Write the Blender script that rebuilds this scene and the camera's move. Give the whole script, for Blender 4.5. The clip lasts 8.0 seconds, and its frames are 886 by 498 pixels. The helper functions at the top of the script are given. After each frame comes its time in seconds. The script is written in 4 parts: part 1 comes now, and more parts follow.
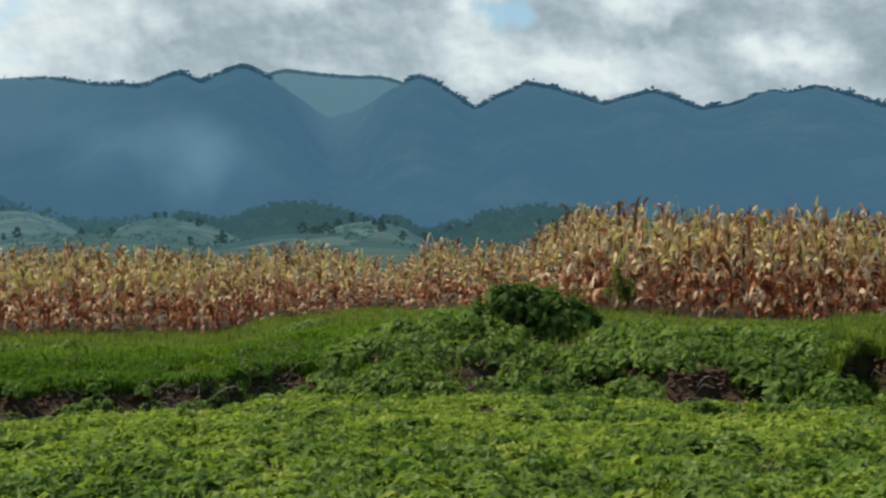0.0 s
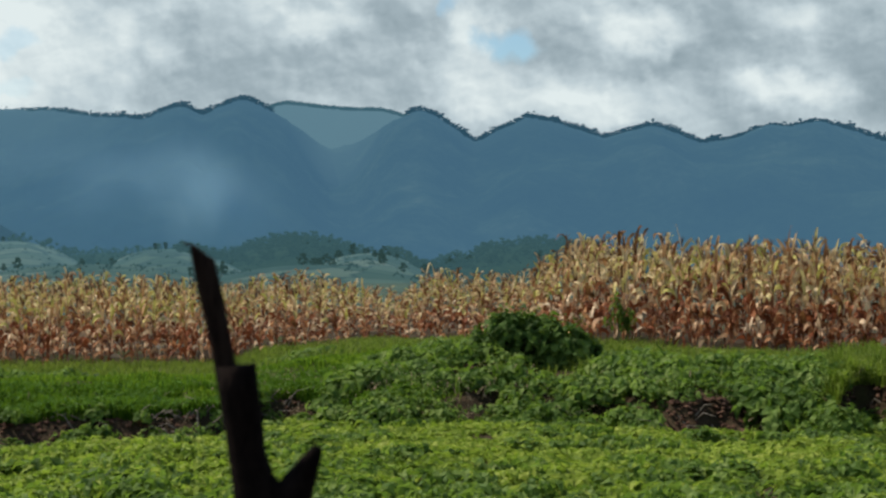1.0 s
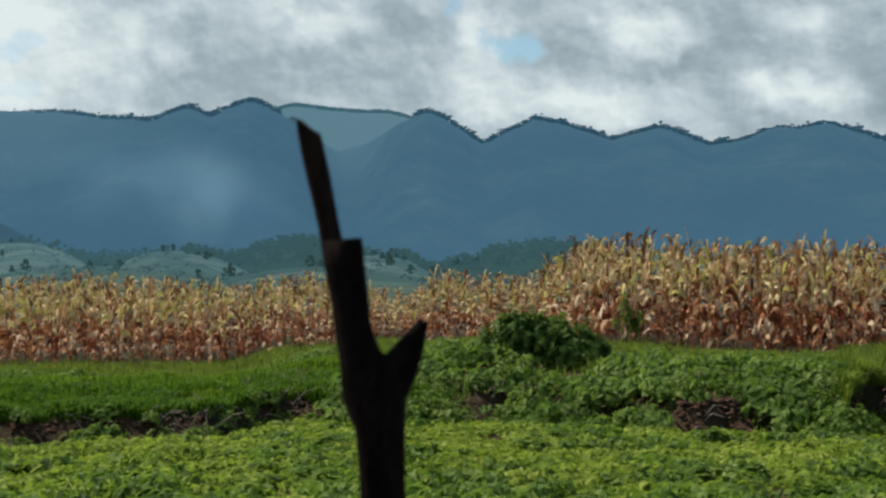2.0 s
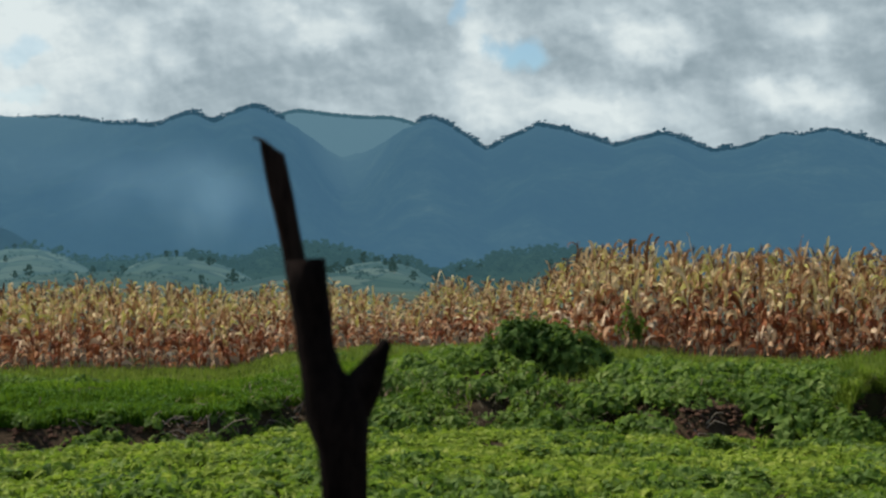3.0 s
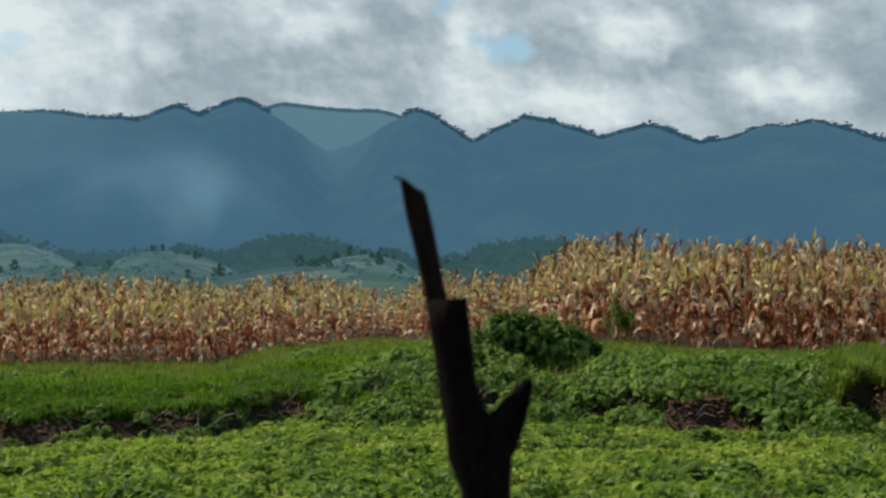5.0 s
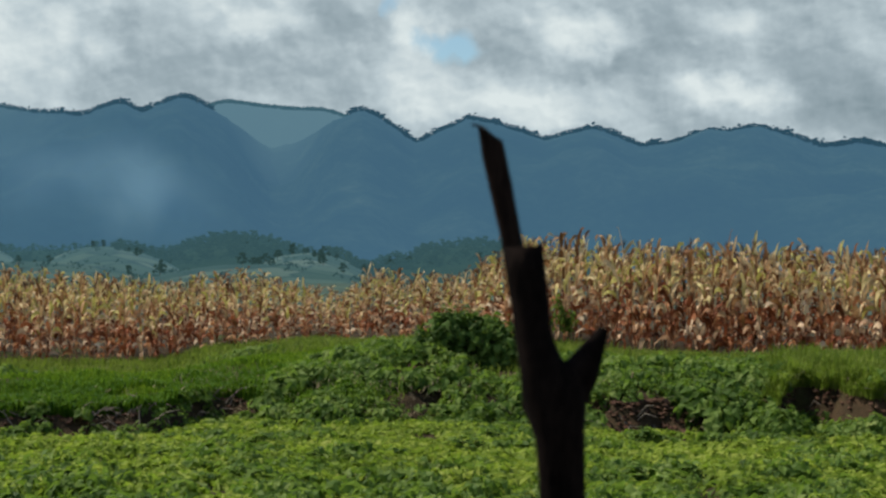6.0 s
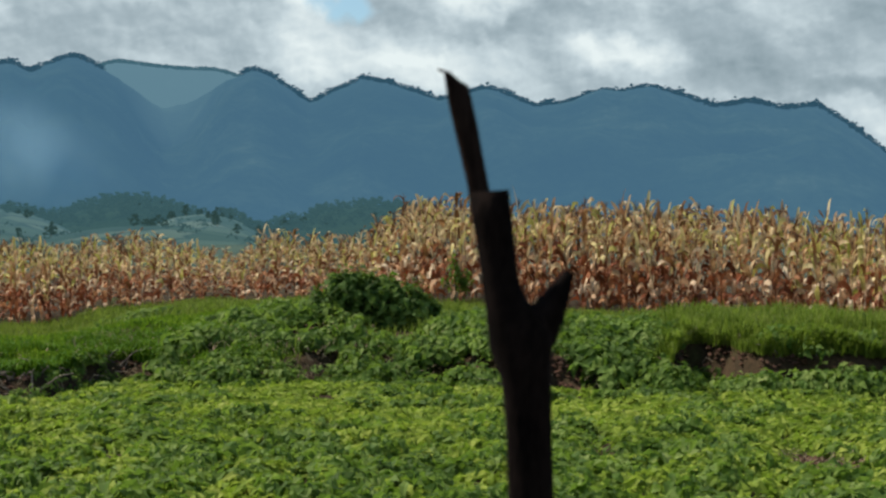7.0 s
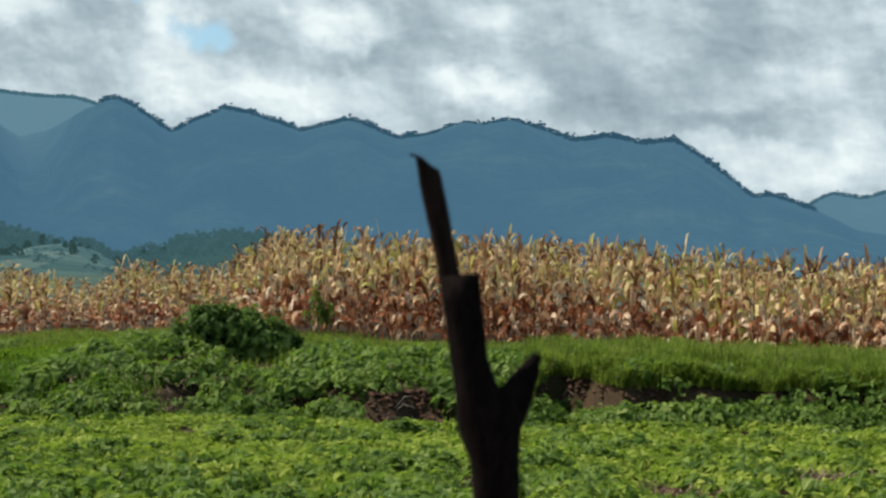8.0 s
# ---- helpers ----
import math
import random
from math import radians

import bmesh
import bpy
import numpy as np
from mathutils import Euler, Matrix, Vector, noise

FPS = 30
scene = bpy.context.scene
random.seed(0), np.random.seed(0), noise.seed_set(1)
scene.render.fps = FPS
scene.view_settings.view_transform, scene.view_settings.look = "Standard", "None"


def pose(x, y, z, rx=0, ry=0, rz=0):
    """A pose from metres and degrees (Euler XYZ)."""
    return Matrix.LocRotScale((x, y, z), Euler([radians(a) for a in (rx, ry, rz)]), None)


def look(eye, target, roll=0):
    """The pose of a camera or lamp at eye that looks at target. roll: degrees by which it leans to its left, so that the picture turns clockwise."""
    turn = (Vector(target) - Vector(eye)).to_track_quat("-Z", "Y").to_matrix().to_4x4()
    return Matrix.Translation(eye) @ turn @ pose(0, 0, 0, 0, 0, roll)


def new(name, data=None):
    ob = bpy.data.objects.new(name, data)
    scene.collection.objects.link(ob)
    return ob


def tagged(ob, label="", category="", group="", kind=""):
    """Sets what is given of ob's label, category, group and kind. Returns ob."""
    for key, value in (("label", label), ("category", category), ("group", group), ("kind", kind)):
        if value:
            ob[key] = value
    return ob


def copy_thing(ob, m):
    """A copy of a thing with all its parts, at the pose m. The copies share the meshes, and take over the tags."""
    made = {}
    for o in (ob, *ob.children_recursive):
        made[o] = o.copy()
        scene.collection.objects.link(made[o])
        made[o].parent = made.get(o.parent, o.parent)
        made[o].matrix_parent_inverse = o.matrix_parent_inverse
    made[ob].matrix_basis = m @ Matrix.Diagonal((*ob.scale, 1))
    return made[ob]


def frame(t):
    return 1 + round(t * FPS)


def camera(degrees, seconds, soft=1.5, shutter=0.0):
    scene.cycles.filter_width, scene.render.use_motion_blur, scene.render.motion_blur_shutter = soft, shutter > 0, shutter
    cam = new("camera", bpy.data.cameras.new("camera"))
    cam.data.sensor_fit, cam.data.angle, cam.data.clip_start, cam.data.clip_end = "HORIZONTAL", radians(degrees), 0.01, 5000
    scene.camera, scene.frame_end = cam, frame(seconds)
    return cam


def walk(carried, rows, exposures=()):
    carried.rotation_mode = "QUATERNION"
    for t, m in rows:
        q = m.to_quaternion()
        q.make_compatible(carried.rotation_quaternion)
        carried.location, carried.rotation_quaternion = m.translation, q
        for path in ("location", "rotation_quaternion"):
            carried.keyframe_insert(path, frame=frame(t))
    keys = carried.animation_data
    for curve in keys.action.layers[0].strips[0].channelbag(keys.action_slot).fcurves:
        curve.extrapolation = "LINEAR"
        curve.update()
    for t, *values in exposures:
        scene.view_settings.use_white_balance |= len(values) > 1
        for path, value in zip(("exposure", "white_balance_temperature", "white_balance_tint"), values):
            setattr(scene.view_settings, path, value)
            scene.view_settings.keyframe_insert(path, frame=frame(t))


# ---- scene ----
cam = camera(30.0, 8.0, soft=2.5)
cam.data.dof.use_dof, cam.data.dof.focus_distance, cam.data.dof.aperture_fstop = True, 25.0, 85.0
PATH = [  # seconds, x, z, yaw, pitch, roll
    (0, 0.0222, 1.7255, -0.012, -0.104, 0.188), (0.1, 0.0245, 1.7234, 0.108, -0.01, 0.206), (0.2, 0.0297, 1.7166, 0.244, 0.082, 0.226),
    (0.3, 0.038, 1.7076, 0.373, 0.175, 0.246), (0.4, 0.0512, 1.6997, 0.468, 0.272, 0.26), (0.5, 0.0512, 1.7013, 0.505, 0.376, 0.265),
    (0.6, 0.0573, 1.707, 0.452, 0.508, 0.239), (0.7, 0.0509, 1.7007, 0.327, 0.667, 0.177), (0.8, 0.0304, 1.6782, 0.178, 0.822, 0.101),
    (0.9, 0.0387, 1.6796, 0.053, 0.943, 0.034), (1, 0.0302, 1.6734, -0, 1, 0), (1.1, 0.0164, 1.667, 0.004, 1.014, -0.009),
    (1.2, 0.0146, 1.6632, 0.017, 1.025, -0.017), (2.3, 0.0166, 1.6539, 0.34, 1.096, -0.067), (2.4, 0.0173, 1.6564, 0.355, 1.106, -0.074),
    (2.5, 0.0172, 1.6556, 0.361, 1.118, -0.082), (2.6, 0.0174, 1.6564, 0.363, 1.143, -0.098), (2.8, 0.0183, 1.6556, 0.366, 1.233, -0.15),
    (3, 0.0214, 1.6562, 0.367, 1.294, -0.18), (3.2, 0.034, 1.6556, 0.313, 1.306, -0.11), (3.3, 0.0332, 1.6574, 0.26, 1.31, -0.051),
    (3.4, 0.0367, 1.6616, 0.202, 1.312, -0.001), (3.5, 0.0339, 1.6605, 0.148, 1.313, 0.02), (3.6, 0.0314, 1.6591, 0.096, 1.309, -0.002),
    (3.7, 0.0244, 1.6589, 0.04, 1.296, -0.054), (3.8, 0.0183, 1.6579, -0.018, 1.278, -0.117), (4, 0.0062, 1.6583, -0.126, 1.233, -0.191),
    (4.1, 0.0025, 1.6567, -0.182, 1.192, -0.036), (4.2, 0.0065, 1.6584, -0.213, 1.153, 0.12), (5.3, -0.0049, 1.6632, 0.007, 1.03, -0.003),
    (5.5, -0.0053, 1.6631, -0.077, 1.01, -0.408), (5.6, -0.005, 1.6617, -0.273, 1.012, -0.453), (5.7, -0.0078, 1.6614, -0.653, 1.018, -0.491),
    (5.8, -0.0129, 1.6581, -1.135, 1.025, -0.52), (5.9, -0.0173, 1.6562, -1.639, 1.034, -0.538), (6, -0.0223, 1.6551, -2.083, 1.043, -0.545),
    (6.1, -0.0283, 1.6512, -2.468, 1.056, -0.487), (6.2, -0.0321, 1.6504, -2.848, 1.073, -0.35), (6.3, -0.0277, 1.6519, -3.222, 1.091, -0.186),
    (6.4, -0.026, 1.6526, -3.592, 1.105, -0.049), (6.5, -0.0225, 1.6552, -3.958, 1.11, 0.009), (6.6, -0.024, 1.6569, -4.298, 1.023, -0.001),
    (6.7, -0.0261, 1.6571, -4.612, 0.791, -0.03), (6.8, -0.0256, 1.6561, -4.932, 0.462, -0.073), (6.9, -0.0287, 1.6537, -5.293, 0.081, -0.13),
    (7, -0.0332, 1.6527, -5.726, -0.307, -0.195), (7.1, -0.0407, 1.6552, -6.477, -0.861, -0.432), (7.2, -0.0427, 1.6538, -7.189, -0.748, -0.4),
    (7.3, -0.0434, 1.6542, -7.9, -0.481, -0.329), (7.4, -0.0428, 1.6553, -8.538, -0.169, -0.259), (7.5, -0.0403, 1.6546, -9.036, 0.08, -0.227),
    (7.6, -0.0427, 1.6556, -9.4, 0.25, -0.247), (7.7, -0.0459, 1.6582, -9.704, 0.401, -0.297), (7.8, -0.0448, 1.6574, -9.973, 0.541, -0.365),
    (7.9, -0.0489, 1.6602, -10.233, 0.678, -0.438), (8, -0.0501, 1.6605, -10.511, 0.821, -0.501),
]


def held(x, z, yaw, pitch, roll):
    return pose(x, 0, z, 0, 0, yaw) @ pose(0, 0, 0, pitch) @ pose(0, 0, 0, 0, roll) @ pose(0, 0, 0, 90)


walk(cam, [(t, held(*row)) for t, *row in PATH], exposures=[(0.0, 0.0), (1.0, -0.02), (2.5, -0.06), (6.5, -0.10), (7.2, 0.13), (8.0, 0.17)])

# ---- sky and sun ----
SUN_AZ, SUN_EL = -66.0, 52.0  # degrees right of the view's axis, and above the horizon


def direction(az, el):
    a, e = radians(az), radians(el)
    return Vector((math.sin(a) * math.cos(e), math.cos(a) * math.cos(e), math.sin(e)))


class Nodes:
    """Short calls to build a node tree."""

    def __init__(self, tree):
        self.tree = tree
        tree.nodes.clear()

    def add(self, kind, ins=(), out=0, operation="", clamp=False, blend_in=""):
        n = self.tree.nodes.new(kind)
        if operation:
            n.operation = operation
        if clamp:
            n.use_clamp = True
        if blend_in:
            n.interpolation_type = blend_in
        for key, value in dict(ins).items():
            if isinstance(value, bpy.types.NodeSocket):
                self.tree.links.new(value, n.inputs[key])
            else:
                n.inputs[key].default_value = value
        return n.outputs[out] if len(n.outputs) else n

    def math(self, op, a, b=0.0, clamp=False):
        return self.add("ShaderNodeMath", {0: a, 1: b}, operation=op, clamp=clamp)

    def vmath(self, op, a, b=(0, 0, 0), out=0):
        return self.add("ShaderNodeVectorMath", {0: a, 1: b}, out, operation=op)

    def noise(self, vector, scale, detail=4.0, rough=0.55, distortion=0.0, out=0):
        return self.add("ShaderNodeTexNoise", {"Vector": vector, "Scale": scale, "Detail": detail, "Roughness": rough, "Distortion": distortion}, out)

    def span(self, value, a, b, c=0.0, d=1.0, smooth=True):
        return self.add("ShaderNodeMapRange", {0: value, 1: a, 2: b, 3: c, 4: d}, blend_in="SMOOTHSTEP" if smooth else "LINEAR")

    def ramp(self, value, stops):
        n = self.tree.nodes.new("ShaderNodeValToRGB")
        self.tree.links.new(value, n.inputs[0])
        el = n.color_ramp.elements
        while len(el) < len(stops):
            el.new(0.5)
        for e, (p, c) in zip(el, stops):
            e.position, e.color = p, (*c, 1)
        return n.outputs[0]

    def mix(self, fac, a, b, blend="MIX"):
        n = self.tree.nodes.new("ShaderNodeMix")
        n.data_type, n.blend_type = "RGBA", blend
        for key, value in ((0, fac), (6, a), (7, b)):
            if isinstance(value, bpy.types.NodeSocket):
                self.tree.links.new(value, n.inputs[key])
            else:
                n.inputs[key].default_value = (*value, 1) if isinstance(value, tuple) else value
        return n.outputs[2]


# white billows: azimuth, elevation, half width, half height in degrees, brightness added
BILLOWS = [
    (-14.2, 7.4, 3.2, 2.1, 0.46), (-14.6, 9.5, 2.5, 1.0, 0.25), (-11.2, 8.6, 0.7, 0.8, 0.20), (-9.3, 9.1, 1.2, 0.6, 0.26), (-9.5, 7.8, 0.6, 0.4, 0.20),
    (-4.0, 9.1, 1.9, 0.75, 0.32), (-6.3, 9.7, 1.2, 0.5, 0.2), (0.94, 8.6, 0.9, 0.95, 0.40), (1.4, 6.4, 1.9, 1.0, 0.42), (3.9, 6.8, 0.9, 0.6, 0.22),
    (7.0, 8.4, 1.7, 0.8, 0.42), (5.6, 6.0, 2.6, 0.75, 0.36), (11.9, 6.5, 1.7, 0.6, 0.42), (11.7, 8.8, 1.0, 0.6, 0.22), (22.9, 3.9, 3.0, 0.9, 0.30),
    (25.1, 4.6, 1.6, 0.9, 0.2), (23.6, 6.7, 1.1, 1.0, 0.22), (25.3, 8.9, 1.4, 1.0, 0.2),
]
# grey undersides, in the same terms
SHADES = [
    (-8.9, 6.8, 2.8, 1.3, -0.14), (-4.4, 7.4, 2.9, 1.0, -0.24), (-2.0, 9.0, 1.2, 1.0, -0.15), (4.5, 8.4, 1.2, 1.3, -0.20), (7.8, 7.2, 1.8, 0.6, -0.16),
    (9.8, 8.4, 1.5, 1.2, -0.18), (13.9, 8.6, 1.5, 1.4, -0.14), (16.7, 6.0, 3.6, 1.6, -0.26), (20.0, 5.3, 1.8, 0.5, -0.28), (20.8, 7.9, 2.6, 1.6, -0.20), (24.6, 7.6, 1.8, 1.6, -0.16),
]
# gaps of blue: the last number is how clear they are
GAPS = [(2.35, 8.15, 1.35, 0.75, 0.95), (0.3, 9.75, 0.6, 0.4, 0.6), (-14.7, 8.1, 1.2, 0.5, 0.40), (-15.0, 6.6, 1.4, 0.3, 0.25)]
world = bpy.data.worlds.new("sky")
world.use_nodes = True
scene.world = world
w = Nodes(world.node_tree)
way = w.add("ShaderNodeTexCoord")
split = w.add("ShaderNodeSeparateXYZ", {0: way}).node
height_up = split.outputs["Z"]
turned = w.math("MULTIPLY", w.math("ARCTAN2", split.outputs["X"], split.outputs["Y"]), 180 / math.pi)
raised = w.math("MULTIPLY", w.math("ARCSINE", height_up), 180 / math.pi)
dome = w.add("ShaderNodeCombineXYZ", {0: turned, 1: raised})


def astir(scale, detail, wide, tall):
    """A shift that frays the clouds' outlines."""
    return w.vmath("MULTIPLY", w.vmath("SUBTRACT", w.noise(dome, scale, detail, 0.6, out=1), (0.5, 0.5, 0.5)), (wide, tall, 0.0))


bent = w.vmath("ADD", w.vmath("ADD", dome, astir(0.33, 2.0, 3.6, 2.4)), astir(0.85, 3.0, 1.5, 1.3))


def bank(az, el, wide, tall, inner, outer):
    q = w.vmath("MULTIPLY", w.vmath("SUBTRACT", bent, (az, el, 0.0)), (1 / wide, 1 / tall, 0.0))
    return w.span(w.vmath("LENGTH", q, out=1), inner, outer, 1.0, 0.0)


layer = w.vmath("MULTIPLY", dome, (0.9, 1.2, 1.0))
curled = w.vmath("ADD", layer, astir(0.9, 4.0, 0.5, 0.5))
puff = w.math("SUBTRACT", w.noise(curled, 0.42, 5.0, 0.5), w.noise(w.vmath("ADD", curled, (0.30, 0.42, 0.0)), 0.42, 5.0, 0.5))
small = w.math("SUBTRACT", w.noise(curled, 1.3, 3.0, 0.5), w.noise(w.vmath("ADD", curled, (0.12, 0.18, 0.0)), 1.3, 3.0, 0.5))
bright = w.math("ADD", w.span(w.noise(layer, 0.30, 4.0, 0.5), 0.30, 0.70, 0.36, 0.64), w.math("MULTIPLY", puff, 0.75))
bright = w.math("ADD", bright, w.math("MULTIPLY", small, 0.42))
for *place, add in BILLOWS:
    bright = w.math("ADD", bright, w.math("MULTIPLY", bank(*place, 0.25, 1.55), add))
for *place, add in SHADES:
    bright = w.math("ADD", bright, w.math("MULTIPLY", bank(*place, 0.2, 1.3), add))
hole = 0.0
for *place, share in GAPS:
    hole = w.math("MAXIMUM", hole, w.math("MULTIPLY", bank(*place, 0.35, 1.1), share))
flat = w.vmath("MULTIPLY", way, (1.0, 1.0, 1.35))
broken = w.math("SUBTRACT", w.noise(flat, 3.0, 6.0, 0.6), w.span(height_up, 0.18, 0.50, 0.40, 0.0))
clear = w.math("MAXIMUM", hole, w.span(broken, 0.30, 0.44, 0.0, 1.0))
sky = w.add("ShaderNodeTexSky")
air = sky.node
air.sky_type, air.sun_disc, air.sun_elevation, air.sun_rotation, air.dust_density = "NISHITA", False, radians(SUN_EL), radians(SUN_AZ), 0.4
cloud = w.ramp(bright, [(0.0, (0.225, 0.300, 0.340)), (0.35, (0.355, 0.442, 0.488)), (0.65, (0.530, 0.628, 0.670)), (1.0, (0.765, 0.850, 0.855))])
blue = w.add("ShaderNodeBackground", {0: w.vmath("MULTIPLY", sky, (0.97, 1.11, 1.10)), 1: 0.106})
grey = w.add("ShaderNodeBackground", {0: cloud, 1: 1.0})
w.add("ShaderNodeOutputWorld", {0: w.add("ShaderNodeMixShader", {0: clear, 1: grey, 2: blue})})

sun = new("sun", bpy.data.lights.new("sun", "SUN"))
sun.data.energy, sun.data.angle, sun.data.color = 5.0, radians(0.6), (1.0, 0.94, 0.82)
sun.matrix_world = look(direction(SUN_AZ, SUN_EL) * 100, (0, 0, 0))


# ---- materials ----
def material(name, build):
    m = bpy.data.materials.new(name)
    m.use_nodes = True
    n = Nodes(m.node_tree)
    n.add("ShaderNodeOutputMaterial", {0: build(n)})
    return m


def leafy(name, tones, patch=(), gloss=0.6, through_light=0.42, scale=0.6, specular=0.12, tint=0.4):
    """Leaves: a tone for each leaf, drifting over the ground in patches, with light through the blade."""
    def build(n):
        g = n.add("ShaderNodeNewGeometry", out="Random Per Island")
        place = n.add("ShaderNodeTexCoord", out="Object")
        drift = n.noise(place, scale, 3.0)
        g = n.math("FRACT", n.math("ADD", g, n.add("ShaderNodeObjectInfo", out="Random")))
        pick = n.math("ADD", n.math("MULTIPLY", g, 0.6), n.math("MULTIPLY", n.math("SUBTRACT", drift, 0.3), 0.95), clamp=True)
        col = n.ramp(pick, tones)
        col = n.mix(n.span(n.noise(place, 60.0, 2.0), 0.35, 0.75, 0.0, 0.25), col, (0.16, 0.12, 0.03))
        b = n.add("ShaderNodeBsdfPrincipled", {"Base Color": col, "Roughness": gloss, "Specular IOR Level": specular})
        t = n.add("ShaderNodeBsdfTranslucent", {0: n.mix(tint, col, (0.24, 0.40, 0.03))})
        return n.add("ShaderNodeMixShader", {0: through_light, 1: b, 2: t})
    return material(name, build)


def soil_nodes(n):
    p = n.add("ShaderNodeTexCoord", out="Object")
    a = n.noise(p, 2.5, 8.0, 0.65)
    b = n.noise(p, 22.0, 6.0, 0.7)
    col = n.ramp(n.math("ADD", n.math("MULTIPLY", a, 0.6), n.math("MULTIPLY", b, 0.4)),
                 [(0.3, (0.020, 0.009, 0.006)), (0.5, (0.048, 0.023, 0.014)), (0.7, (0.105, 0.054, 0.034))])
    far = n.noise(p, 0.02, 4.0)
    green = n.mix(n.noise(p, 6.0, 4.0), (0.03, 0.05, 0.01), (0.085, 0.11, 0.02))
    col = n.mix(n.span(n.noise(p, 0.55, 5.0, 0.6), 0.56, 0.70), col, green)
    col = n.mix(n.math("MULTIPLY", far, 0.3), col, (0.06, 0.09, 0.03))
    # Past 40 m soil gives way to far growth, with bluish haze painted in.
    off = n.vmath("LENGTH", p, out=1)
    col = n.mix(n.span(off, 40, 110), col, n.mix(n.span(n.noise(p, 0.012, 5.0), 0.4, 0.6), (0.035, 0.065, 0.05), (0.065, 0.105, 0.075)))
    bump = n.add("ShaderNodeBump", {"Strength": 0.8, "Distance": 0.03, "Height": n.math("ADD", a, b)})
    return n.add("ShaderNodeBsdfPrincipled", {"Base Color": col, "Roughness": 0.95, "Normal": bump, "Specular IOR Level": 0.15})


SOIL = material("soil", soil_nodes)


def bare_nodes(n):
    p = n.add("ShaderNodeTexCoord", out="Object")
    a, b = n.noise(p, 5.0, 8.0, 0.7), n.noise(p, 40.0, 5.0, 0.7)
    col = n.ramp(n.math("ADD", n.math("MULTIPLY", a, 0.5), n.math("MULTIPLY", b, 0.5)),
                 [(0.3, (0.045, 0.020, 0.013)), (0.52, (0.125, 0.065, 0.043)), (0.72, (0.24, 0.155, 0.11))])
    bump = n.add("ShaderNodeBump", {"Strength": 0.9, "Distance": 0.02, "Height": b})
    return n.add("ShaderNodeBsdfPrincipled", {"Base Color": col, "Roughness": 0.95, "Normal": bump, "Specular IOR Level": 0.1})


CLOD = material("bare_earth", bare_nodes)
FIELD_LEAF = leafy("field_leaf", [(0.05, (0.070, 0.126, 0.016)), (0.4, (0.225, 0.318, 0.036)), (0.75, (0.370, 0.440, 0.066)), (1.0, (0.50, 0.53, 0.12))])
WEED_LEAF = leafy("weed_leaf", [(0.1, (0.034, 0.080, 0.012)), (0.45, (0.098, 0.180, 0.032)), (0.7, (0.190, 0.280, 0.058)), (0.95, (0.35, 0.42, 0.13))], scale=1.1)
BUSH_LEAF = leafy("bush_leaf", [(0.05, (0.024, 0.056, 0.012)), (0.5, (0.080, 0.155, 0.030)), (1.0, (0.25, 0.35, 0.08))], through_light=0.36, scale=2.0)
GRASS = leafy("grass_blade", [(0.15, (0.036, 0.098, 0.006)), (0.45, (0.095, 0.205, 0.010)), (0.8, (0.195, 0.285, 0.018))], scale=0.9)
# Darker than GRASS: shade on the bank's front slope is put into the colour.
SHADE_GRASS = leafy("shaded_grass", [(0.05, (0.028, 0.084, 0.005)), (0.5, (0.070, 0.178, 0.009)), (1.0, (0.145, 0.250, 0.016))], scale=0.5, through_light=0.3)
DRY_GRASS = leafy("crest_grass", [(0.05, (0.060, 0.100, 0.012)), (0.5, (0.165, 0.225, 0.030)), (1.0, (0.34, 0.36, 0.09))], scale=0.5)
MAIZE_LEAF = leafy("maize_leaf", [(0.06, (0.07, 0.026, 0.013)), (0.26, (0.27, 0.115, 0.048)), (0.40, (0.60, 0.36, 0.18)), (0.55, (0.78, 0.61, 0.35)), (0.72, (0.60, 0.53, 0.15)), (1.0, (0.30, 0.34, 0.06))],
                   scale=0.5, gloss=0.6, tint=0.04, through_light=0.26)
MAIZE_LOW = leafy("maize_low_leaf", [(0.08, (0.05, 0.014, 0.008)), (0.40, (0.31, 0.090, 0.040)), (0.56, (0.60, 0.30, 0.145)), (0.76, (0.88, 0.70, 0.48)), (1.0, (0.52, 0.28, 0.13))], scale=0.5, gloss=0.6, through_light=0.24, tint=0.0)


def plain(name, dark, light, scale, rough=0.85, bump=0.4, stretch=(1, 1, 1), distance=0.002, specular=0.2):
    def build(n):
        p = n.vmath("MULTIPLY", n.add("ShaderNodeTexCoord", out="Object"), stretch)
        a, b = n.noise(p, scale, 6.0, 0.65), n.noise(p, scale * 7.0, 4.0, 0.6)
        col = n.mix(n.span(n.math("ADD", n.math("MULTIPLY", a, 0.65), n.math("MULTIPLY", b, 0.35)), 0.35, 0.65), dark, light)
        nb = n.add("ShaderNodeBump", {"Strength": bump, "Distance": distance, "Height": b})
        return n.add("ShaderNodeBsdfPrincipled", {"Base Color": col, "Roughness": rough, "Normal": nb, "Specular IOR Level": specular})
    return material(name, build)


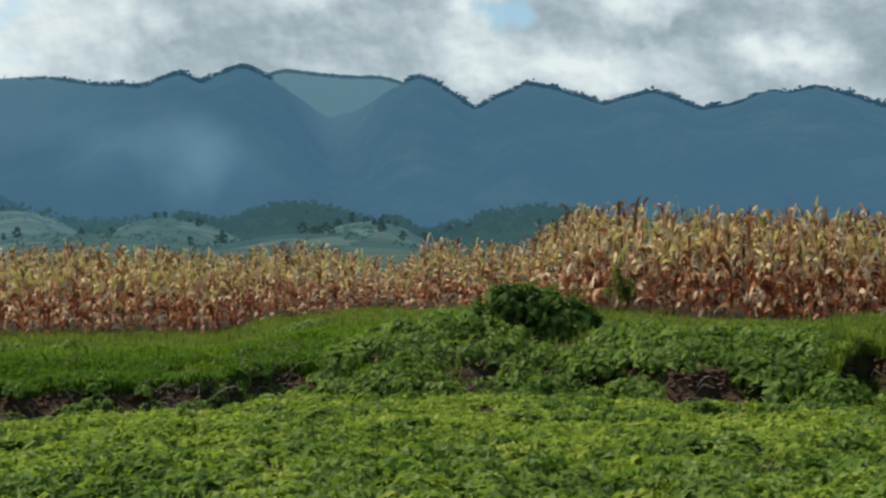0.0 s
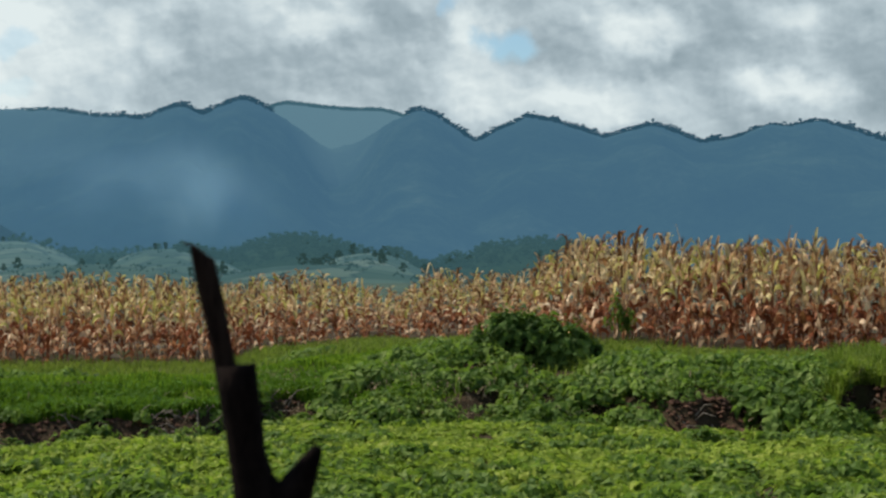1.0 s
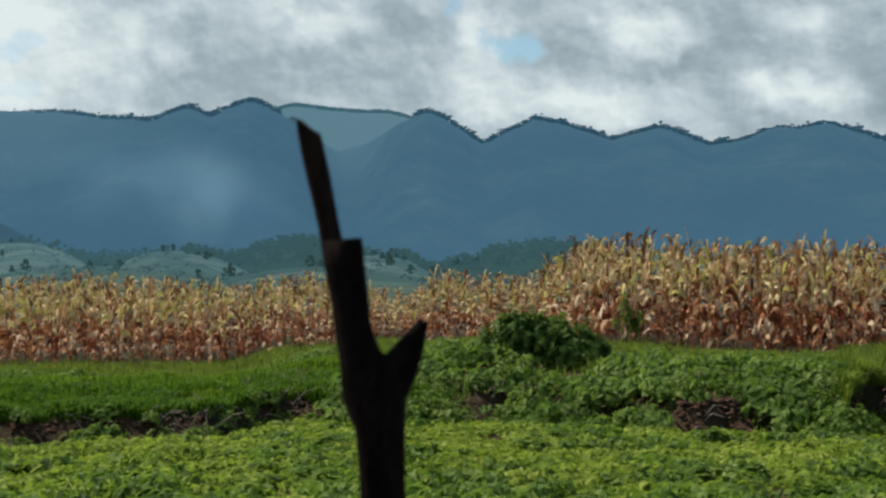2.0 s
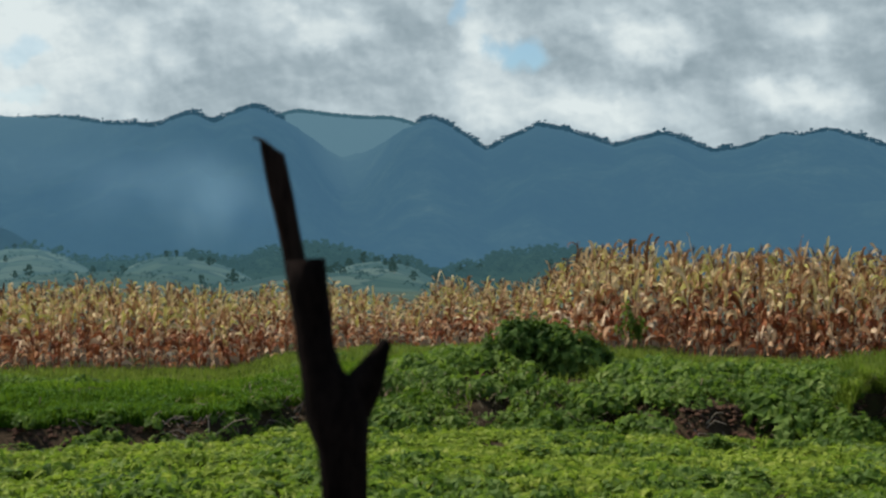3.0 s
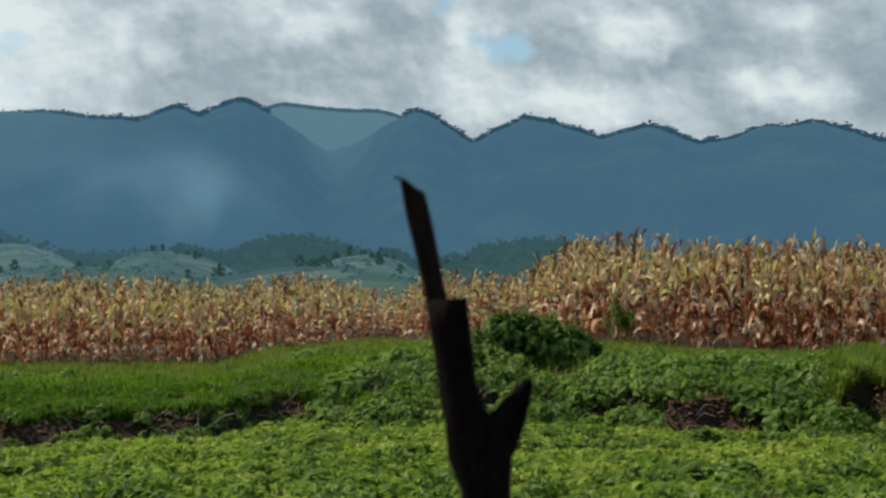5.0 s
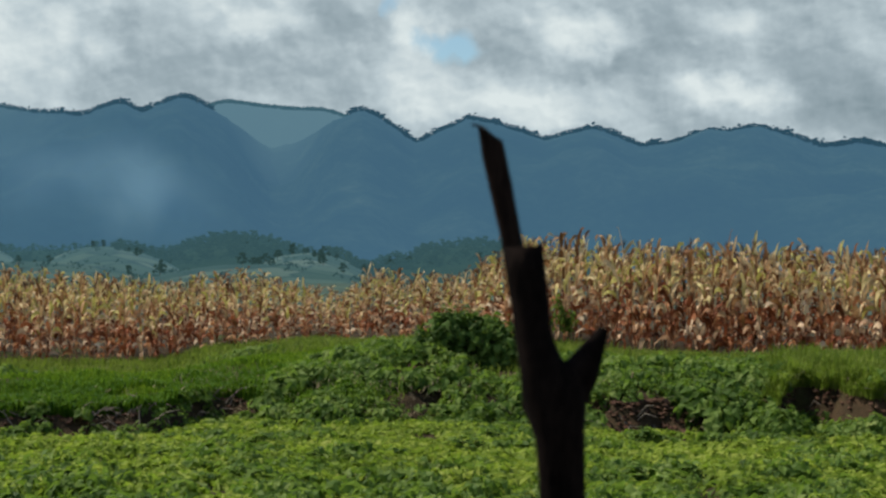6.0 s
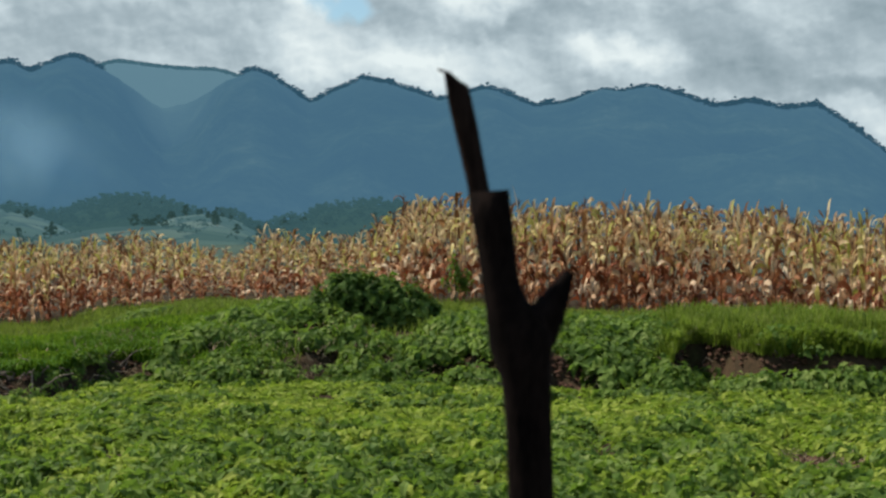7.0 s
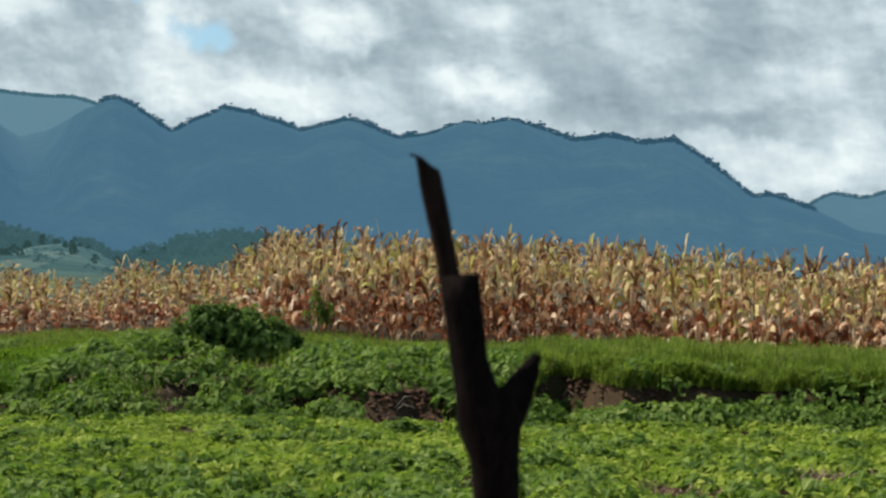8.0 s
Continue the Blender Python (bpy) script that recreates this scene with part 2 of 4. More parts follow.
STALK = plain("maize_stalk", (0.12, 0.034, 0.017), (0.30, 0.12, 0.045), 9.0, stretch=(1, 1, 0.2))
TASSEL = plain("maize_tassel", (0.07, 0.035, 0.025), (0.18, 0.095, 0.05), 14.0)
HUSK = plain("maize_husk", (0.40, 0.30, 0.16), (0.62, 0.52, 0.33), 20.0, stretch=(1, 1, 0.3))
# Bark and split wood are near-black: the stem's backlit shade sits in the colour.
BARK = plain("shaded_dead_bark", (0.003, 0.0022, 0.0018), (0.017, 0.011, 0.009), 220.0, rough=0.95, bump=0.6, stretch=(1, 1, 0.25), distance=0.0004, specular=0.04)
SPLIT = plain("shaded_split_wood", (0.007, 0.0045, 0.0036), (0.032, 0.020, 0.015), 300.0, rough=0.9, bump=0.5, stretch=(1, 1, 0.1), distance=0.0003, specular=0.04)
STRAW = plain("dry_straw", (0.12, 0.09, 0.05), (0.30, 0.23, 0.14), 8.0)
TWIG = plain("dry_twig", (0.10, 0.075, 0.055), (0.30, 0.24, 0.19), 30.0)
STEM = plain("green_stem", (0.03, 0.05, 0.012), (0.08, 0.09, 0.03), 30.0)


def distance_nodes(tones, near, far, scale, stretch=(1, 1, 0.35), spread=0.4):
    """Far slopes as a plain backdrop: woods and clearings, with haze mixed into the colour as a glow, more of it the
    farther off they lie.
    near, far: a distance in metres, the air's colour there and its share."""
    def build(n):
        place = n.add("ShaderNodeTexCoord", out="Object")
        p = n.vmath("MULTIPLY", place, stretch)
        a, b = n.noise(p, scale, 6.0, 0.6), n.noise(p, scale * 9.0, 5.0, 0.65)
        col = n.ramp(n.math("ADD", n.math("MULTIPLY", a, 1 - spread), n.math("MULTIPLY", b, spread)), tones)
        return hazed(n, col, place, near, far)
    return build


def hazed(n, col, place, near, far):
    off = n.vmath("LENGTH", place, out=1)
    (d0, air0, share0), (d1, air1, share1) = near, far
    # Haze is painted in: a blue emission blended over the lit colour by distance.
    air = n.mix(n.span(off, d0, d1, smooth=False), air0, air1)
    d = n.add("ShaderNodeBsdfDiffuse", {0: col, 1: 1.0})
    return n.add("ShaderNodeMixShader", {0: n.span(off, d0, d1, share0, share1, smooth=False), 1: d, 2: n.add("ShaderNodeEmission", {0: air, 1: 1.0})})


def plot_nodes(n):
    """Farmed slopes: plots of several greens with hedges between them, and a haze glow mixed in."""
    place = n.add("ShaderNodeTexCoord", out="Object")
    p = n.vmath("MULTIPLY", place, (1.0, 0.45, 1.6))
    p = n.vmath("ADD", p, n.vmath("MULTIPLY", n.noise(place, 0.02, 3.0, out=1), (18.0, 18.0, 0.0)))
    cells = n.tree.nodes.new("ShaderNodeTexVoronoi")
    cells.inputs["Scale"].default_value = 0.040
    n.tree.links.new(p, cells.inputs["Vector"])
    pick = n.add("ShaderNodeSeparateXYZ", {0: cells.outputs["Color"]})
    tone = n.math("ADD", n.math("MULTIPLY", pick, 0.75), n.math("MULTIPLY", n.noise(place, 0.12, 4.0), 0.35))
    col = n.ramp(tone, [(0.15, (0.03, 0.055, 0.03)), (0.40, (0.075, 0.12, 0.055)), (0.62, (0.15, 0.20, 0.11)), (0.90, (0.30, 0.34, 0.22))])
    hedge = n.tree.nodes.new("ShaderNodeTexVoronoi")
    hedge.feature = "DISTANCE_TO_EDGE"
    hedge.inputs["Scale"].default_value = 0.040
    n.tree.links.new(p, hedge.inputs["Vector"])
    col = n.mix(n.span(n.math("ADD", hedge.outputs["Distance"], n.math("MULTIPLY", n.noise(place, 0.06, 4.0), 0.12)), 0.07, 0.13, 1.0, 0.0), col, (0.018, 0.034, 0.02))
    # Blue-green haze goes into the material as emission, thicker farther off.
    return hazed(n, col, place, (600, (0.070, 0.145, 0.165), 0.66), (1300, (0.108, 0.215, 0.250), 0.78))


WOODS = [(0.36, (0.012, 0.026, 0.018)), (0.50, (0.030, 0.055, 0.030)), (0.60, (0.065, 0.100, 0.055)), (0.74, (0.17, 0.21, 0.13))]
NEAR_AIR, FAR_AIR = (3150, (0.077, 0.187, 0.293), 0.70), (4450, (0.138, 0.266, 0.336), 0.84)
SPUR_WOOD = material("hazed_spur_woods", distance_nodes(WOODS, (1500, (0.050, 0.120, 0.178), 0.72), (2400, (0.058, 0.142, 0.215), 0.76), 0.006, (1, 1, 0.8), 0.5))
MOUNTAIN = material("hazed_mountain_woods", distance_nodes(WOODS, NEAR_AIR, FAR_AIR, 0.007, (1, 1, 1), 0.35))
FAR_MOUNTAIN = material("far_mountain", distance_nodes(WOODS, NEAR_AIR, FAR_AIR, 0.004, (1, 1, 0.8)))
HILL = material("hazed_hill_fields", plot_nodes)
# Woods with a blue-green haze glow blended into their colour.
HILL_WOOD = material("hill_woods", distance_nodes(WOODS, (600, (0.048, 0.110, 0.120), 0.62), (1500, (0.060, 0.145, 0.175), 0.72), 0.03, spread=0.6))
# The distant trees carry the same painted haze glow.
TREE_FAR = material("hazed_tree_leaves", distance_nodes(WOODS, (300, (0.036, 0.080, 0.080), 0.55), (1300, (0.064, 0.146, 0.168), 0.88), 0.2))
RIDGE_TREE = material("hazed_ridge_leaves", distance_nodes(WOODS, (3200, (0.028, 0.082, 0.130), 0.84), (4500, (0.060, 0.145, 0.190), 0.86), 0.05))


def smoke_nodes(n):
    p = n.add("ShaderNodeTexCoord", out="UV")
    q = n.vmath("SUBTRACT", p, (0.5, 0.5, 0))
    wob = n.vmath("MULTIPLY", n.vmath("SUBTRACT", n.noise(p, 2.2, 5.0, out=1), (0.5, 0.5, 0.5)), (0.6, 0.5, 0))
    r = n.vmath("LENGTH", n.vmath("ADD", q, wob), out=1)
    body = n.span(r, 0.0, 0.5, 1.0, 0.0)
    edge = n.span(n.vmath("LENGTH", q, out=1), 0.25, 0.48, 1.0, 0.0)
    a = n.math("MULTIPLY", n.math("MULTIPLY", body, edge), n.span(n.noise(p, 3.2, 6.0, 0.6), 0.25, 0.75, 0.05, 0.20))
    d = n.add("ShaderNodeBsdfDiffuse", {0: (0.42, 0.66, 0.80, 1)})
    return n.add("ShaderNodeMixShader", {0: a, 1: n.add("ShaderNodeBsdfTransparent"), 2: d})


SMOKE = material("smoke", smoke_nodes)


# ---- mesh helpers ----
def mesh_of(name, verts, faces, mat, smooth=False):
    me = bpy.data.meshes.new(name)
    me.from_pydata([tuple(v) for v in verts], [], [tuple(f) for f in faces])
    me.materials.append(mat)
    if smooth:
        me.polygons.foreach_set("use_smooth", [True] * len(me.polygons))
    me.update()
    return me


def part(name, me, parent=None, label=""):
    ob = new(name, me)
    ob.parent = parent
    return tagged(ob, label)


def tube(path, radii, sides=6, cap=True):
    """Rings along a path: verts and faces."""
    verts, faces = [], []
    for i, (p, r) in enumerate(zip(path, radii)):
        a = Vector(path[max(i - 1, 0)])
        b = Vector(path[min(i + 1, len(path) - 1)])
        q = (b - a).to_track_quat("Z", "X")
        for k in range(sides):
            t = 2 * math.pi * k / sides
            verts.append(Vector(p) + q @ Vector((math.cos(t) * r, math.sin(t) * r, 0)))
    for i in range(len(path) - 1):
        for k in range(sides):
            j = (k + 1) % sides
            faces.append((i * sides + k, i * sides + j, (i + 1) * sides + j, (i + 1) * sides + k))
    if cap:
        faces.append(tuple(range(sides))[::-1])
        faces.append(tuple((len(path) - 1) * sides + k for k in range(sides)))
    return verts, faces


def joined(pieces):
    verts, faces = [], []
    for v, f in pieces:
        n = len(verts)
        verts += list(v)
        faces += [tuple(i + n for i in g) for g in f]
    return verts, faces


# ---- ground ----
EYE = 1.66


def wave(x, y, size, seed):
    return noise.noise(Vector((x / size, y / size, seed)))


def fade(a, b, v):
    t = min(max((v - a) / (b - a), 0.0), 1.0)
    return t * t * (3 - 2 * t)


def along(v, stops):
    """Smooth steps between (place, value) stops."""
    if v <= stops[0][0]:
        return stops[0][1]
    for (a, p), (b, q) in zip(stops, stops[1:]):
        if v <= b:
            return p + (q - p) * fade(a, b, v)
    return stops[-1][1]


def bearing(x, y):
    return math.degrees(math.atan2(x, y))


def bank_foot(az):
    """How far off the bank rises, with a washed-out hollow at the right."""
    foot = along(az, [(-16, 17.1), (-8.5, 17.3), (-5.5, 19.2), (-2, 18.4), (3, 18.6), (9, 18.0), (15, 18.2), (26, 18.3)])
    hollow = 0.75 * (1 - fade(0.55, 1.0, abs(az - 14.75) / 1.15))
    return foot + hollow + 0.25 * wave(az, 0, 1.7, 3.0) + 0.35 * wave(az, 5, 0.9, 3.5) * fade(-4, -2, az)


def terrace(az):
    """Height of the grass above the bank."""
    return along(az, [(-16, 0.34), (-8, 0.36), (-4, 0.42), (0, 0.52), (4, 0.50), (9, 0.44), (13, 0.46), (14.7, 0.56), (17, 0.54), (21, 0.50), (26, 0.46)])


def maize_edge(az):
    """How far off the standing maize begins."""
    return along(az, [(-16, 37.5), (-2.2, 38.0), (-0.9, 36.0), (3.2, 35.0), (4.4, 32.0), (16, 32.0), (20, 30.0), (27, 29.5)])


def maize_ground(az):
    return along(az, [(-16, -0.27), (-8, -0.30), (-5.5, 0.04), (-1.6, 0.22), (2, 0.30), (6.2, 0.40), (10, 0.22), (14, 0.14), (17, 0.0), (19.5, -0.20), (26, -0.20)])


BARE = [  # bare earth: bearing, distance behind the foot of the bank (or before it), half width in degrees, half depth in metres
    (-13.6, 0.16, 1.4, 0.26), (-10.0, 0.16, 1.6, 0.28), (-5.2, 0.2, 1.0, 0.25), (1.0, 1.9, 0.9, 0.40), (3.8, 1.8, 0.7, 0.30), (-2.2, 0.9, 0.9, 0.30), (9.0, 0.2, 1.7, 0.36), (14.75, 0.1, 1.3, 0.7),
    (17.2, 0.1, 0.9, 0.25), (-1.0, -5.1, 1.1, 0.35), (18.5, -5.8, 2.0, 0.6), (23.0, -4.6, 2.6, 0.6), (24.2, -6.6, 2.8, 0.8), (4.0, -6.2, 0.9, 0.25), (12.6, -3.6, 1.0, 0.25), (-8.0, -5.3, 1.0, 0.25),
]


def bare(x, y):
    az, d = bearing(x, y), math.hypot(x, y)
    off = d - bank_foot(az)
    best = 0.0
    for a, r, wa, wr in BARE:
        if abs(az - a) > wa * 1.6 or abs(off - r) > wr * 1.6:
            continue
        q = math.hypot((az - a) / wa, (off - r) / wr) + 0.40 * wave(x, y, 0.35, 7.0)
        best = max(best, 1 - fade(0.75, 1.1, q))
    return best


def height(x, y):
    d = math.hypot(x, y)
    if y < 2 or d > 400:
        return 0.0
    az = max(min(bearing(x, y), 40), -40)
    foot, top, edge = bank_foot(az), terrace(az), maize_edge(az)
    z = 0.035 * wave(x, y, 1.3, 1.0) + 0.02 * wave(x, y, 0.35, 2.0)
    rough = fade(foot, foot + 0.5, d) * (1 - fade(foot + 3, foot + 6, d))
    cut = max(1 - fade(0.7, 1.5, abs(az - 8.7) / 1.2), 1 - fade(0.7, 1.3, abs(az - 14.7) / 1.0), fade(12.9, 13.8, az))
    face = along(az, [(-5.5, 0.66), (-3.0, 0.56)])
    deep = along(az, [(-5.5, 0.26), (-2.0, 0.85)])
    face, deep = face + (0.85 - face) * cut, deep + (0.26 - deep) * cut
    z += top * (face * fade(foot, foot + deep, d) + (1 - face) * fade(foot + 0.3, foot + 2.6, d))
    z += (maize_ground(az) - top) * fade(along(az, [(-7, 20.5), (-2, 25.0)]), edge - along(az, [(-7, 6.0), (-2, 0.0)]), d)
    z += rough * (0.10 * wave(x, y, 0.8, 4.0) + 0.05 * wave(x, y, 0.3, 5.0))
    z += 0.09 * wave(x, y, 1.1, 6.0) * fade(foot + 0.8, foot + 1.4, d) * (1 - fade(foot + 3.5, foot + 7, d))
    z -= 0.05 * bare(x, y) * rough
    return z * (1 - fade(80, 300, d))


def steps(spans):
    out = []
    for a, b, n in spans:
        out += [a + (b - a) * i / n for i in range(n)]
    return out + [spans[-1][1]]


def build_ground():
    xs = steps([(-4900, -900, 3), (-900, -120, 4), (-120, -16, 8), (-16, 22, 230), (22, 120, 8), (120, 900, 4), (900, 4900, 3)])
    ys = steps([(-4900, -900, 3), (-900, -60, 4), (-60, 8, 8), (8, 30, 180), (30, 50, 40), (50, 200, 10), (200, 900, 4), (900, 4900, 4)])
    verts = [(x, y, height(x, y)) for y in ys for x in xs]
    n = len(xs)
    faces = [(j * n + i, j * n + i + 1, (j + 1) * n + i + 1, (j + 1) * n + i) for j in range(len(ys) - 1) for i in range(n - 1)]
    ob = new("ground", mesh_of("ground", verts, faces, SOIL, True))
    tagged(ob, "brown soil and low green growth of a farm field with a bank", "ground", kind="structure")


build_ground()


# ---- mountains and hills ----
def ridge_line(az, peaks, k=9.0):
    """A crest made of summits (bearing, elevation, fall to the left, fall to the right)."""
    total = 0.0
    for a, e, left, right in peaks:
        d = az - a
        s = left if d < 0 else right
        v = e - s * (math.sqrt(d * d + 0.06) - 0.245) - 0.05 * d * d
        total += math.exp(k * v)
    return math.log(total) / k


MAIN = [
    (-9.06, 5.90, 0.42, 0.62), (-6.87, 6.16, 0.38, 0.50), (-0.80, 5.82, 0.50, 0.55), (3.02, 5.54, 0.40, 0.18), (7.30, 5.23, 0.18, 0.38),
    (9.4, 4.66, 0.3, 0.3), (11.3, 5.13, 0.28, 0.3), (12.75, 5.27, 0.25, 0.22), (16.3, 4.74, 0.10, 0.25), (18.35, 4.58, 0.30, 0.64), (18.0, 4.50, 0.3, 0.5), (21.55, 2.72, 0.5, 0.26), (-13.4, 5.66, 0.04, 0.06), (-15.6, 5.52, 0.03, 0.05), (-18.0, 5.44, 0.0, 0.1), (-11.0, 5.50, 0.10, 0.20), (-2.5, 4.66, 0.10, 0.3),
    (25.0, 1.45, 0.3, 0.2),
]
BACK_LEFT = [(-5.4, 6.02, 0.3, 0.10), (-3.9, 5.78, 0.1, 0.04), (-2.3, 5.80, 0.02, 0.22)]
BACK_RIGHT = [(20.0, 1.2, 0.3, 0.5), (23.8, 2.78, 0.55, 0.2), (26.2, 2.98, 0.24, 0.2), (30, 3.2, 0.2, 0.2)]
SPUR = [(-16.5, 2.35, 0.2, 0.36)]


def main_crest(az):
    """How far off the crest of the main range lies: it draws back to the left and in the saddle."""
    return along(az, [(-15.5, 3950), (-9.5, 3330), (-5.6, 3300), (-3.5, 3820), (-1.5, 3300), (30, 3300)])


def build_range(name, peaks, a0, a1, foot, crest_at, behind, mat, label, rough=1.0, na=420, ns=25):
    """A range of mountains: its front slope climbs with gullies from foot to crest, then falls away behind."""
    verts, faces = [], []
    for i in range(na + 1):
        az = a0 + (a1 - a0) * i / na
        crest = crest_at(az)
        rear = crest + behind
        line = ridge_line(az, peaks) + rough * (0.05 * noise.noise(Vector((az * 1.9, 0, foot))) + 0.03 * noise.noise(Vector((az * 6.0, 1, foot))))
        a = radians(az)
        for j in range(ns + 1):
            s = j / ns
            if s <= 0.8:
                u = s / 0.8
                d = foot + (crest - foot) * u
                top = (crest / math.cos(0)) * math.tan(radians(line)) + EYE
                shape = 0.15 * u + 0.85 * u ** 1.25
                gx, gy = d * math.sin(a), d * math.cos(a)
                gully = noise.fractal(Vector((gx / 520 + 0.4 * u, gy / 620, foot * 0.001)), 1.1, 2.0, 5) * 0.34 * math.sin(math.pi * u) ** 0.8 * rough
                z = top * (shape + gully) - 8 * (1 - u)
                z += rough * 1.5 * noise.noise(Vector((gx / 40, gy / 40, 3.0))) * min(1, 3 * u)
            else:
                u = (s - 0.8) / 0.2
                d = crest + (rear - crest) * u
                z = (crest * math.tan(radians(line)) + EYE) * (1 - u) - 8 * u
            verts.append((d * math.sin(a), d * math.cos(a), z))
    n = ns + 1
    for i in range(na):
        for j in range(ns):
            faces.append((i * n + j, (i + 1) * n + j, (i + 1) * n + j + 1, i * n + j + 1))
    ob = new(name, mesh_of(name, verts, faces, mat, True))
    tagged(ob, label, "mountain", kind="structure")
    return ob


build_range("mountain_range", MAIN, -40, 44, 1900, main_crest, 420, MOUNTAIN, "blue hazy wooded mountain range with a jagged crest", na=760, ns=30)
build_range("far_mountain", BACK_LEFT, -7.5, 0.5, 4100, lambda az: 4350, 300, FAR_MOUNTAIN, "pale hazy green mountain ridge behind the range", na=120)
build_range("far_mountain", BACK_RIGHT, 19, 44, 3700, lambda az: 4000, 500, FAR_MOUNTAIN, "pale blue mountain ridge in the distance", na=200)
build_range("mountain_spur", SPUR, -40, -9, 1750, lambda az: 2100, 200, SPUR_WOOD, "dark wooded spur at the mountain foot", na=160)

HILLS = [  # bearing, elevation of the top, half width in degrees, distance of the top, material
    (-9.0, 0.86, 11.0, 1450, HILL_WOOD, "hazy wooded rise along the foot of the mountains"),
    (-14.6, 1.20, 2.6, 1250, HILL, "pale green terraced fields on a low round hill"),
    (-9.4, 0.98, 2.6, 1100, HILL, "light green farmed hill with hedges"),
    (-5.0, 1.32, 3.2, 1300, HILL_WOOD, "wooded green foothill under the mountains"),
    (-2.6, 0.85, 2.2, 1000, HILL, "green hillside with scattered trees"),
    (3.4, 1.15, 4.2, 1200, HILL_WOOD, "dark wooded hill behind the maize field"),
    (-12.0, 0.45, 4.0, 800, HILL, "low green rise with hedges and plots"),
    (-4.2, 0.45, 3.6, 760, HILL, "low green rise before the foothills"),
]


def hill_height(x, y, hill):
    az0, el, half, dist, *_ = hill
    az, d = bearing(x, y), math.hypot(x, y)
    q = ((az - az0) / half) ** 2 + ((d - dist) / (dist * 0.25)) ** 2
    top = dist * math.tan(radians(el)) + EYE
    return top * math.exp(-1.1 * q ** 1.35) * (1 + 0.10 * noise.fractal(Vector((x / 60, y / 60, az0)), 0.9, 2.0, 4)) - 0.05 * top


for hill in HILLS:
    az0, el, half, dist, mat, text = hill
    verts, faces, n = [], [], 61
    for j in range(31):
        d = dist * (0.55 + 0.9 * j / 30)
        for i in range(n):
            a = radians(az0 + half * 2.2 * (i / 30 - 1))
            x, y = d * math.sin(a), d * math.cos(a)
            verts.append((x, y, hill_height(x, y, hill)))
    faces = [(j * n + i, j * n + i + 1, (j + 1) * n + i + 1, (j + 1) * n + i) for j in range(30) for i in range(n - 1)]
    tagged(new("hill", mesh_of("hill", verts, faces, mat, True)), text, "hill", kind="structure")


def crown_mesh(rng, size, clumps, mat):
    """A tree's crown of many small uneven clumps."""
    pieces = []
    for _ in range(clumps):
        v = Vector((rng.gauss(0, 0.30), rng.gauss(0, 0.30), rng.uniform(0.05, 1.0)))
        width = 1.0 - 0.75 * abs(v.z - 0.4) / 0.6
        v.x, v.y = v.x * width, v.y * width
        r = rng.uniform(0.10, 0.22)
        ring = [Vector((math.cos(t), math.sin(t), rng.uniform(-0.3, 0.3))) * r * rng.uniform(0.7, 1.2) for t in (0, 1.25, 2.5, 3.75, 5.0)]
        pts = [v + p for p in ring] + [v + Vector((0, 0, r * 0.9)), v - Vector((0, 0, r * 0.6))]
        f = [(k, (k + 1) % 5, 5) for k in range(5)] + [((k + 1) % 5, k, 6) for k in range(5)]
        pieces.append(([p * size for p in pts], f))
    return mesh_of("crown", *joined(pieces), mat)


def build_far_trees():
    rng = random.Random(5)
    trunk = mesh_of("trunk", *tube([(0, 0, -1.5), (0.1, 0, 1.2), (0.0, 0.1, 3.0)], [0.35, 0.25, 0.12], 5), TWIG)
    kinds = []
    for k in range(4):
        root = new("tree")
        part("trunk", trunk, root)
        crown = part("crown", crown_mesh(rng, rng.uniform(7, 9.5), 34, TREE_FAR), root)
        crown.location = (0, 0, 1.2)
        kinds.append(tagged(root, "dark green broadleaf tree far off on a hillside", "tree", "trees on the foothills"))
    for i in range(70):
        hill = HILLS[rng.choice([1, 2, 3, 3, 4, 4, 4, 5, 5, 5, 6, 7])]
        az0, el, half, dist, *_ = hill
        a = radians(az0 + rng.uniform(-1, 1) * half)
        d = dist * rng.uniform(0.8, 1.02)
        x, y = d * math.sin(a), d * math.cos(a)
        m = Matrix.Translation((x, y, max(hill_height(x, y, h) for h in HILLS))) @ Matrix.Rotation(rng.uniform(0, 6), 4, "Z") @ Matrix.Scale(rng.uniform(0.28, 0.62), 4)
        if i < 4:
            kinds[i].matrix_basis = m
        else:
            copied = copy_thing(kinds[i % 4], m)
            copied.matrix_basis = m


build_far_trees()


